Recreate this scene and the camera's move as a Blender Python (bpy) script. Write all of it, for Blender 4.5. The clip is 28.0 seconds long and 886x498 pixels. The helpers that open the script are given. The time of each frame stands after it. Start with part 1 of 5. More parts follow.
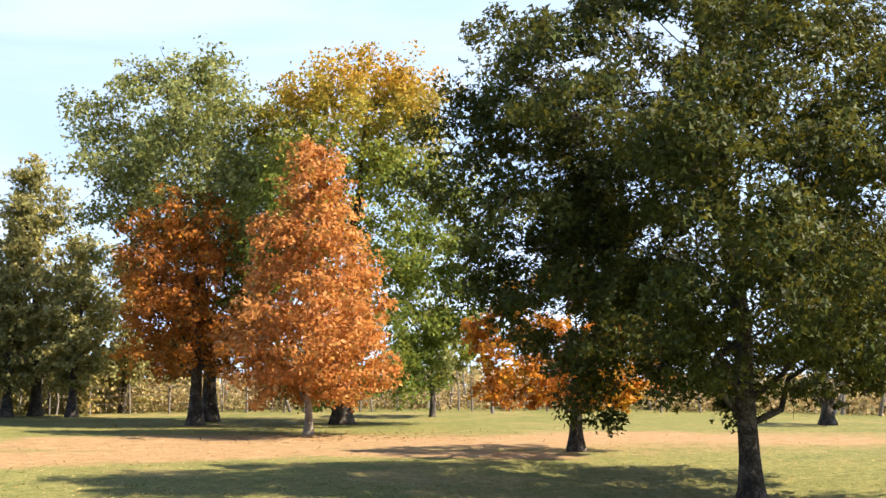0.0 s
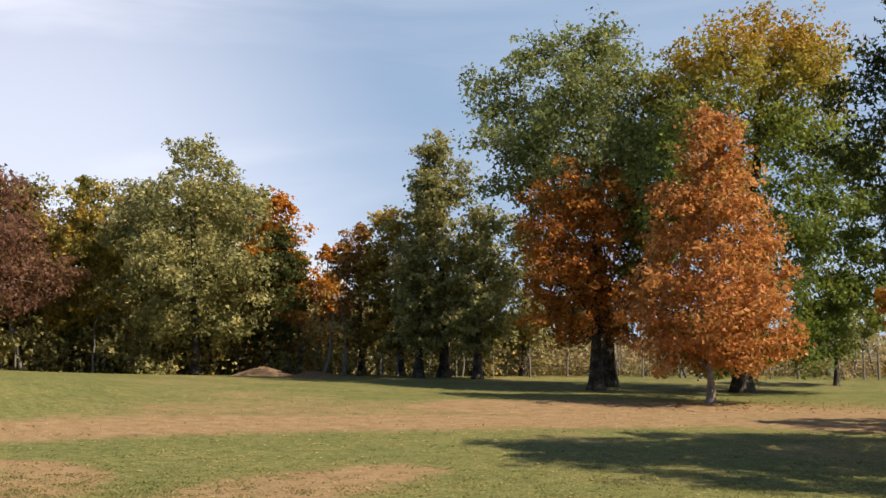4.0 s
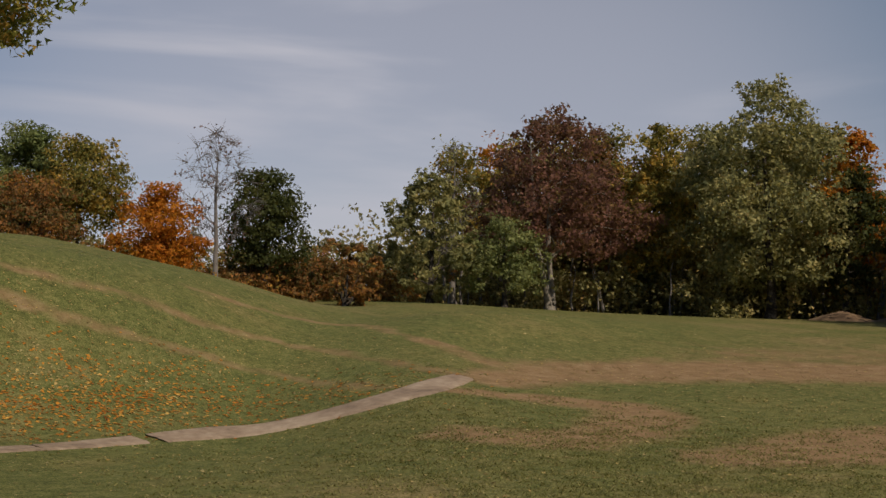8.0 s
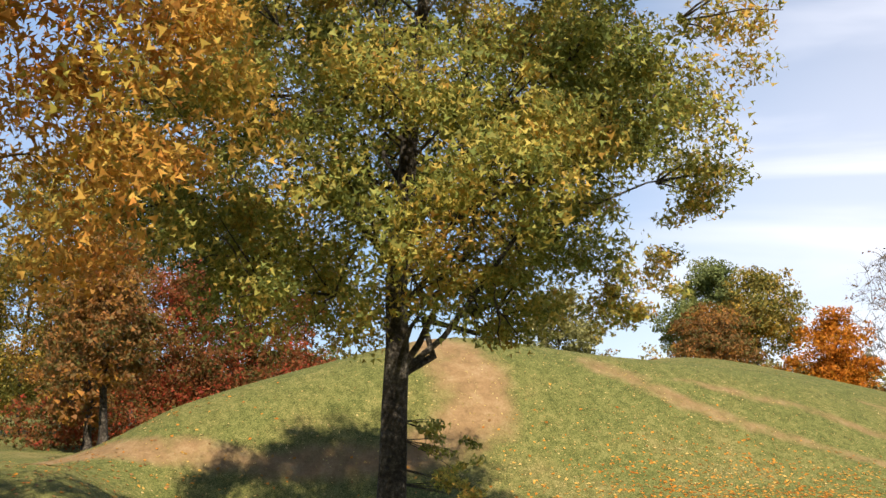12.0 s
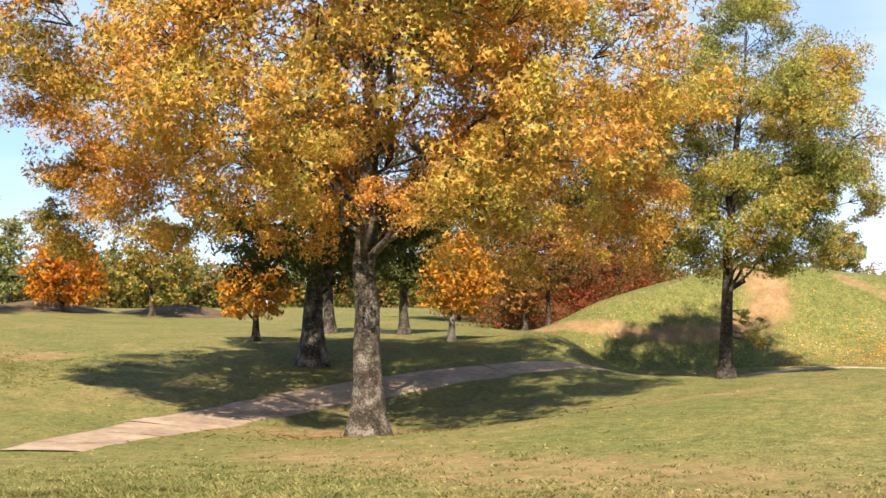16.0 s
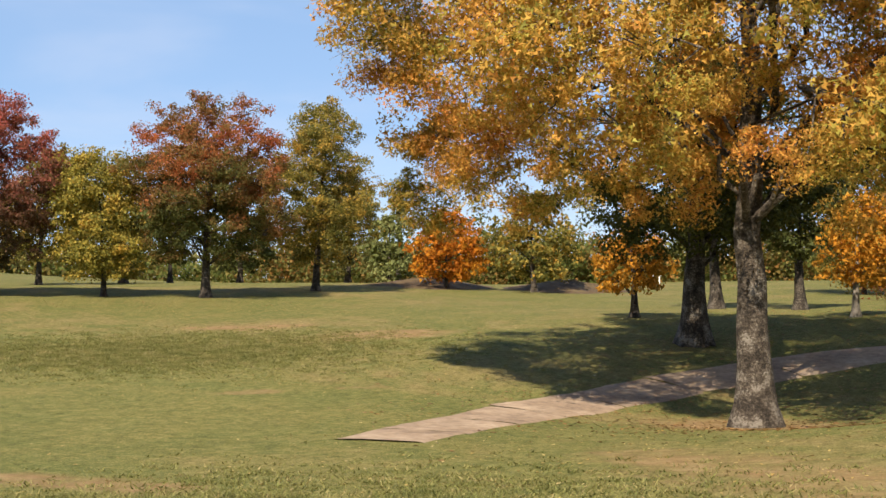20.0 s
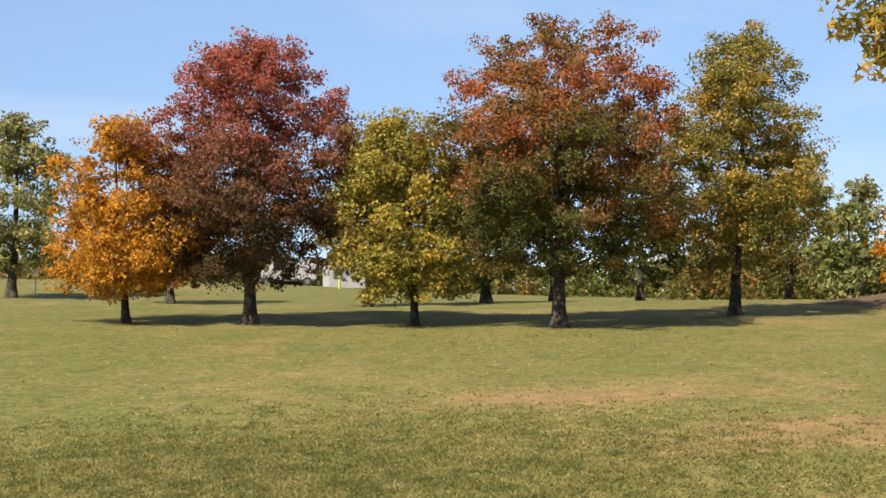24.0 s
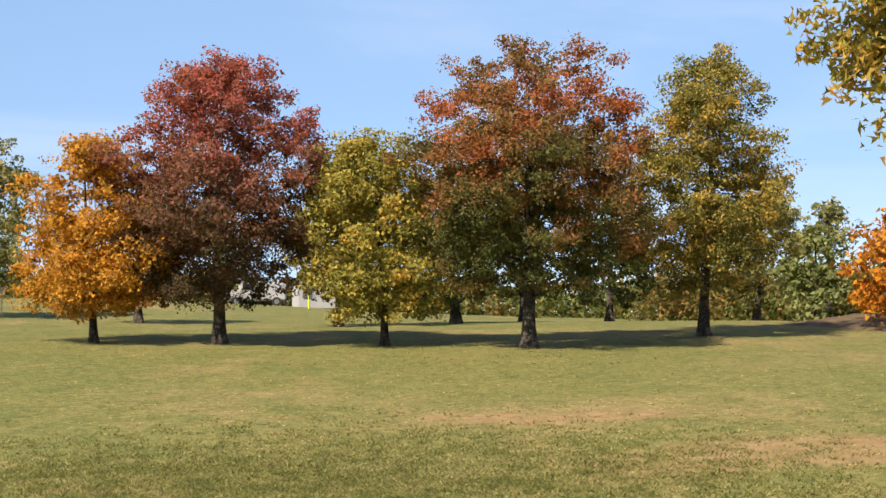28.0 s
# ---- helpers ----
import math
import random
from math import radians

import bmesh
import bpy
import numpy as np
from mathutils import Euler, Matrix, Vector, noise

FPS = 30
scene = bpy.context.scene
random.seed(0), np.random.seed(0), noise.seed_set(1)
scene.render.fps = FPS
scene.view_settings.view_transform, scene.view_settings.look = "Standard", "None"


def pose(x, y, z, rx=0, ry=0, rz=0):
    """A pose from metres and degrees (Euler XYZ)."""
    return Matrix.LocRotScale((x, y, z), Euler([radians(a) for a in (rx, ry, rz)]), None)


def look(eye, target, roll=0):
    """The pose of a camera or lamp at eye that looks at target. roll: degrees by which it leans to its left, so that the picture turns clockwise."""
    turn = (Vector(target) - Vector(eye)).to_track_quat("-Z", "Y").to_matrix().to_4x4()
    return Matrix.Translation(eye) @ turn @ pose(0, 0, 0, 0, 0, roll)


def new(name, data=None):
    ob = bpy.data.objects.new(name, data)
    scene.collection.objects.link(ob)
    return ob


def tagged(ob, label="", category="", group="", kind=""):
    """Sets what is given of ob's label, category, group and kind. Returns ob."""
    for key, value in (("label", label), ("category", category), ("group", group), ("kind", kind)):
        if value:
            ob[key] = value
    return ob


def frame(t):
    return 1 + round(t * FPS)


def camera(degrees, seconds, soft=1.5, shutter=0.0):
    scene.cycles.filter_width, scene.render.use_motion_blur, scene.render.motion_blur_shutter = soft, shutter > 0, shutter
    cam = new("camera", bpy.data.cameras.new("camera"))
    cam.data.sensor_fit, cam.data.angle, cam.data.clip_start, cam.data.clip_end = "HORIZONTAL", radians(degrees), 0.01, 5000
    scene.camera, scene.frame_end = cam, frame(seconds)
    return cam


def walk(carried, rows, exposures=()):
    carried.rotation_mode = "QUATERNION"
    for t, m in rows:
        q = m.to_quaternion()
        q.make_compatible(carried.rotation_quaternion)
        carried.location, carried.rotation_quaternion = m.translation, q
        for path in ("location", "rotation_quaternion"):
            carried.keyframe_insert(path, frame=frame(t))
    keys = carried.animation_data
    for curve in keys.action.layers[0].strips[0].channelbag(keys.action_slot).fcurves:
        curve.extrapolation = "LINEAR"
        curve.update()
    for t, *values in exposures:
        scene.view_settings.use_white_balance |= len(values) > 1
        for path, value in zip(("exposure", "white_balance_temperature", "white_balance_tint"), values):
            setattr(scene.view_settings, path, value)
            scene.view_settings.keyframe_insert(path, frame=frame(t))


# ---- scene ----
cam = camera(39.44, 28.0, soft=1.5)
ROWS = [
    (0, -0.00, -0.00, -0.09, -0.00, 6.98, 0.80),
    (0.5, -0.01, 0.07, -0.07, 0.68, 7.12, 0.89),
    (1, -0.04, 0.10, -0.04, 2.96, 6.65, 0.70),
    (1.5, -0.04, 0.17, -0.01, 6.08, 6.56, 0.48),
    (2, -0.04, 0.00, 0.01, 8.02, 6.24, 0.43),
    (2.5, -0.07, -0.12, 0.03, 10.08, 5.76, 0.24),
    (4.5, -0.62, -0.72, 0.18, 20.07, 5.47, -0.12),
    (5, -0.58, -0.89, 0.21, 22.77, 5.70, -0.25),
    (5.5, -0.59, -0.78, 0.24, 26.53, 4.57, -0.32),
    (6, -0.45, -0.89, 0.29, 29.62, 2.38, -0.37),
    (6.5, -0.45, -0.87, 0.29, 31.98, 2.23, -0.39),
    (7, -0.47, -0.83, 0.28, 35.01, 1.91, -0.39),
    (7.5, -0.56, -0.76, 0.28, 39.48, 2.39, -0.45),
    (8, -0.51, -0.85, 0.31, 43.59, 2.34, -0.57),
    (8.5, -0.53, -0.77, 0.28, 47.78, 2.61, -0.47),
    (9, -0.53, -0.73, 0.24, 51.22, 2.67, -0.65),
    (9.5, -0.65, -0.72, 0.23, 55.13, 3.61, -0.75),
    (10, -0.62, -0.76, 0.22, 59.55, 4.29, -0.66),
    (10.5, -0.73, -0.77, 0.24, 64.39, 6.83, -0.48),
    (11, -0.67, -0.85, 0.25, 70.15, 10.58, -0.30),
    (11.5, 1.04, -1.85, 0.11, 72.37, 8.83, -0.41),
    (12, 3.01, -2.99, -0.04, 74.27, 7.91, -0.49),
    (12.5, 4.50, -4.15, -0.15, 74.07, 6.80, -0.30),
    (14.5, 13.69, -8.52, -0.49, 78.67, 5.19, -0.41),
    (15, 16.83, -9.03, -0.47, 81.16, 4.66, -0.55),
    (15.5, 20.42, -9.26, -0.35, 84.57, 3.81, -0.55),
    (16, 24.93, -9.11, -0.22, 88.24, 2.89, -0.85),
    (16.5, 28.72, -8.81, -0.17, 90.88, 2.27, -0.86),
    (17, 29.48, -8.06, -0.16, 94.04, 1.82, -0.62),
    (17.5, 28.81, -7.92, -0.19, 96.45, 1.72, -0.50),
    (18, 28.68, -7.77, -0.22, 98.65, 1.58, -0.33),
    (18.5, 28.49, -7.75, -0.24, 100.63, 1.45, -0.14),
    (19, 28.51, -7.72, -0.24, 101.95, 1.33, -0.03),
    (19.5, 26.72, -8.12, -0.22, 103.68, 1.46, -0.21),
    (20, 21.59, -8.94, -0.25, 106.30, 1.58, -0.19),
    (20.5, 16.54, -9.68, -0.26, 109.98, 1.85, 0.09),
    (21, 10.79, -11.86, -0.17, 113.74, 2.15, 0.16),
    (21.5, 5.96, -12.66, -0.08, 119.16, 2.20, 0.22),
    (22, 2.10, -15.37, 0.01, 121.27, 2.04, 0.44),
    (22.5, 1.67, -15.70, 0.06, 124.50, 1.85, 0.50),
    (24.5, 1.63, -15.94, 0.05, 126.86, 2.15, 0.32),
    (25, 1.69, -15.90, 0.04, 126.46, 2.48, 0.36),
    (25.5, 1.70, -15.89, 0.04, 126.47, 2.75, 0.34),
    (26, 1.70, -15.89, 0.04, 126.13, 2.79, 0.34),
    (26.5, 1.67, -15.88, 0.04, 124.65, 2.81, 0.32),
    (27, 1.55, -15.79, 0.05, 124.39, 2.97, 0.29),
    (27.5, 1.69, -15.87, 0.04, 124.88, 2.99, 0.22),
    (28, 1.69, -15.90, 0.04, 125.40, 3.08, 0.17),
]
EXPOSURES = [(0.0, 1.35, 6600, 16.0), (2.5, 1.07, 6600, 15.0), (4.5, 0.22, 6500, 14.0), (6.0, 0.22, 6500, 13.6), (7.0, -0.05, 6500, 14.0), (8.0, -0.91, 6500, 14.6), (9.3, -1.24, 6500, 15.0), (10.0, -0.66, 6500, 14.0), (10.5, -0.57, 6500, 12.4), (11.0, -0.52, 6500, 12.3), (11.5, 0.05, 6500, 12.1), (12.0, 0.38, 6500, 12.0), (14.5, 0.72, 6550, 12.0), (16.0, 0.9, 6600, 14.0), (17.5, 0.68, 6650, 15.2), (20.0, 0.42, 6620, 13.5), (24.0, 0.52, 6590, 12.6), (28.0, 0.59, 6570, 12.3)]
walk(cam, [(t, pose(x, y, z, 90 + pitch, 0, yaw) @ pose(0, 0, 0, 0, 0, -roll)) for t, x, y, z, yaw, pitch, roll in ROWS],
     EXPOSURES)

# ---- world and sun ----
SUN_ELEVATION, SUN_FROM = 46.0, (1.0, -0.05)
SUN_STRENGTH, SKY_STRENGTH = 5.9, 0.085


def build_world():
    world = bpy.data.worlds.new("sky")
    scene.world = world
    world.use_nodes = True
    nt = world.node_tree
    nt.nodes.clear()
    out = nt.nodes.new("ShaderNodeOutputWorld")
    back = nt.nodes.new("ShaderNodeBackground")
    sky = nt.nodes.new("ShaderNodeTexSky")
    sky.sky_type = "NISHITA"
    sky.sun_disc = False
    sky.sun_elevation = radians(SUN_ELEVATION)
    sky.sun_rotation = math.atan2(SUN_FROM[0], SUN_FROM[1])
    sky.altitude = 2200
    sky.air_density, sky.dust_density, sky.ozone_density = 1.0, 0.1, 1.5
    # thin streaks of high cloud
    co = nt.nodes.new("ShaderNodeTexCoord")
    mp = nt.nodes.new("ShaderNodeMapping")
    mp.inputs["Scale"].default_value = (1.1, 1.1, 6.5)
    mp.inputs["Rotation"].default_value = (0.05, 0.08, 0.4)
    n1 = nt.nodes.new("ShaderNodeTexNoise")
    n1.inputs["Scale"].default_value, n1.inputs["Detail"].default_value, n1.inputs["Distortion"].default_value = 1.7, 5.0, 0.5
    n1.inputs["Roughness"].default_value = 0.5
    ramp = nt.nodes.new("ShaderNodeMapRange")
    ramp.interpolation_type = "SMOOTHSTEP"
    ramp.inputs[1].default_value, ramp.inputs[2].default_value = 0.42, 0.66
    ramp.inputs[3].default_value, ramp.inputs[4].default_value = 0.0, 1.0
    nt.links.new(co.outputs["Generated"], mp.inputs[0])
    nt.links.new(mp.outputs[0], n1.inputs["Vector"])
    nt.links.new(n1.outputs["Fac"], ramp.inputs[0])

    def toward(way, lo, hi, most):
        dot = nt.nodes.new("ShaderNodeVectorMath")
        dot.operation = "DOT_PRODUCT"
        dot.inputs[1].default_value = Vector(way).normalized()
        nt.links.new(co.outputs["Generated"], dot.inputs[0])
        m = nt.nodes.new("ShaderNodeMapRange")
        m.interpolation_type = "SMOOTHSTEP"
        for sock, x in zip(m.inputs[1:5], (lo, hi, 0.0, most)):
            sock.default_value = x
        nt.links.new(dot.outputs["Value"], m.inputs[0])
        return m.outputs[0]

    def times(op, a, k, add=0.0):
        m = nt.nodes.new("ShaderNodeMath")
        m.operation, m.use_clamp = op, True
        for sock, x in zip(m.inputs, (a, k, add)):
            if isinstance(x, (int, float)):
                sock.default_value = x
            else:
                nt.links.new(x, sock)
        return m.outputs[0]

    def layer(fac, under, colour):
        m = nt.nodes.new("ShaderNodeMix")
        m.data_type = "RGBA"
        m.inputs[7].default_value = (*colour, 1)
        nt.links.new(fac, m.inputs[0])
        nt.links.new(under, m.inputs[6])
        return m.outputs[2]
    # a thin blue-white haze over the south-west, a bank of cloud in the west, streaks everywhere
    hazy = layer(toward((-0.9, -0.4, 0.25), 0.35, 0.95, 0.55), sky.outputs[0], (3.7, 6.1, 9.6))
    hazy = layer(toward((0.05, 1.0, 0.22), 0.72, 0.97, 0.75), hazy, (3.7, 5.2, 7.0))
    bank = times("MULTIPLY_ADD", ramp.outputs[0], 0.45, 0.52)
    banked = layer(times("MULTIPLY", toward((-0.7, 0.7, 0.0), 0.87, 0.985, 1.0), bank), hazy, (11.6, 11.8, 12.7))
    mix_out = layer(times("MULTIPLY", ramp.outputs[0], 0.22), banked, (7.6, 8.0, 9.0))
    nt.links.new(mix_out, back.inputs[0])
    back.inputs[1].default_value = SKY_STRENGTH
    nt.links.new(back.outputs[0], out.inputs[0])
    sun = new("sun", bpy.data.lights.new("sun", "SUN"))
    sun.data.energy, sun.data.angle, sun.data.color = SUN_STRENGTH, radians(0.6), (1.0, 0.87, 0.66)
    flat = Vector((*SUN_FROM, 0)).normalized() * math.cos(radians(SUN_ELEVATION))
    sun.matrix_world = look((flat.x * 200, flat.y * 200, 200 * math.sin(radians(SUN_ELEVATION))), (0, 0, 0))


build_world()

# ---- materials ----


def nodes_of(name):
    mat = bpy.data.materials.new(name)
    mat.use_nodes = True
    nt = mat.node_tree
    nt.nodes.clear()
    return mat, nt, nt.nodes.new("ShaderNodeOutputMaterial")


def add(nt, kind, **inputs):
    n = nt.nodes.new(kind)
    for k, v in inputs.items():
        n.inputs[k.replace("_", " ")].default_value = v
    return n


def noise_node(nt, co, size, detail=4.0, rough=0.55, warp=0.0):
    n = add(nt, "ShaderNodeTexNoise", Scale=1.0 / size, Detail=detail, Roughness=rough, Distortion=warp)
    nt.links.new(co, n.inputs["Vector"])
    return n.outputs["Fac"]


def ramp_node(nt, fac, stops):
    r = nt.nodes.new("ShaderNodeValToRGB")
    while len(r.color_ramp.elements) < len(stops):
        r.color_ramp.elements.new(0.5)
    for e, (p, c) in zip(r.color_ramp.elements, stops):
        e.position, e.color = p, (*c, 1)
    nt.links.new(fac, r.inputs[0])
    return r.outputs[0]


def mix_rgb(nt, fac, a, b, mode="MIX"):
    m = nt.nodes.new("ShaderNodeMix")
    m.data_type, m.blend_type = "RGBA", mode
    for sock, v in ((m.inputs[0], fac), (m.inputs[6], a), (m.inputs[7], b)):
        if isinstance(v, (int, float)):
            sock.default_value = v
        elif isinstance(v, tuple):
            sock.default_value = (*v, 1)
        else:
            nt.links.new(v, sock)
    return m.outputs[2]


def math_node(nt, op, a, b=0.0, c=0.0):
    m = nt.nodes.new("ShaderNodeMath")
    m.operation = op
    for sock, v in zip(m.inputs, (a, b, c)):
        if isinstance(v, (int, float)):
            sock.default_value = v
        else:
            nt.links.new(v, sock)
    return m.outputs[0]


def range_node(nt, v, a, b, lo=0.0, hi=1.0):
    m = nt.nodes.new("ShaderNodeMapRange")
    m.interpolation_type = "SMOOTHSTEP"
    for sock, x in zip(m.inputs[1:5], (a, b, lo, hi)):
        sock.default_value = x
    nt.links.new(v, m.inputs[0])
    return m.outputs[0]


def bump_node(nt, height, strength, distance):
    b = add(nt, "ShaderNodeBump", Strength=strength, Distance=distance)
    nt.links.new(height, b.inputs["Height"])
    return b.outputs[0]


def solid(name, stops, size, rough=0.8, bump=0.3, depth=0.02, metal=0.0):
    """A weathered opaque surface: two noises through a colour ramp, with relief."""
    mat, nt, out = nodes_of(name)
    co = nt.nodes.new("ShaderNodeTexCoord").outputs["Object"]
    big, small = noise_node(nt, co, size * 6, 4), noise_node(nt, co, size, 6, 0.65)
    fac = math_node(nt, "ADD", math_node(nt, "MULTIPLY", big, 0.5), math_node(nt, "MULTIPLY", small, 0.5))
    p = add(nt, "ShaderNodeBsdfPrincipled", Roughness=rough, Metallic=metal)
    nt.links.new(ramp_node(nt, fac, stops), p.inputs["Base Color"])
    nt.links.new(bump_node(nt, small, bump, depth), p.inputs["Normal"])
    nt.links.new(p.outputs[0], out.inputs[0])
    return mat


def leaf_material(name, stops, patch=1.3, spread=0.55, rise=None, through_light=0.42):
    """Leaves: hue by leaf and by branch; rise=(low, high, weight) moves the colour up the ramp with height above the
    foot of the crown's tree.
    """
    if through_light > 0.2:  # living leaves
        stops = [(p, tuple(c * min(1.5, 0.42 + 0.48 / max(colour)) for c in colour)) for p, colour in stops]
    mat, nt, out = nodes_of(name)
    geo = nt.nodes.new("ShaderNodeNewGeometry")
    co = nt.nodes.new("ShaderNodeTexCoord").outputs["Object"]
    branch = range_node(nt, noise_node(nt, co, patch, 2.0, 0.5), 0.28, 0.72)
    fac = math_node(nt, "ADD", math_node(nt, "MULTIPLY", branch, 1 - spread), math_node(nt, "MULTIPLY", geo.outputs["Random Per Island"], spread))
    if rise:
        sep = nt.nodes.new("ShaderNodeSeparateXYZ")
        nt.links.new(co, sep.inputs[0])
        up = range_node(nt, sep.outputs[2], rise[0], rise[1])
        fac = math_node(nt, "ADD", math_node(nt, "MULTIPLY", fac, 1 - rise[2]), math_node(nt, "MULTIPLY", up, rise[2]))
    # each leaf a little lighter or darker than the next
    own = math_node(nt, "FRACT", math_node(nt, "MULTIPLY", geo.outputs["Random Per Island"], 7.31))
    col = mix_rgb(nt, 1.0, ramp_node(nt, fac, stops), ramp_node(nt, own, [(0.0, (0.42, 0.42, 0.42)), (0.6, (0.82, 0.82, 0.82)), (1, (1, 1, 1))]), "MULTIPLY")
    d = add(nt, "ShaderNodeBsdfPrincipled", Roughness=0.55)
    d.inputs["Specular IOR Level"].default_value = 0.12
    nt.links.new(col, d.inputs["Base Color"])
    tr = nt.nodes.new("ShaderNodeBsdfTranslucent")
    nt.links.new(mix_rgb(nt, 0.25, col, (0.5, 0.4, 0.05)), tr.inputs[0])
    m = nt.nodes.new("ShaderNodeMixShader")
    m.inputs[0].default_value = through_light
    nt.links.new(d.outputs[0], m.inputs[1])
    nt.links.new(tr.outputs[0], m.inputs[2])
    nt.links.new(m.outputs[0], out.inputs[0])
    return mat


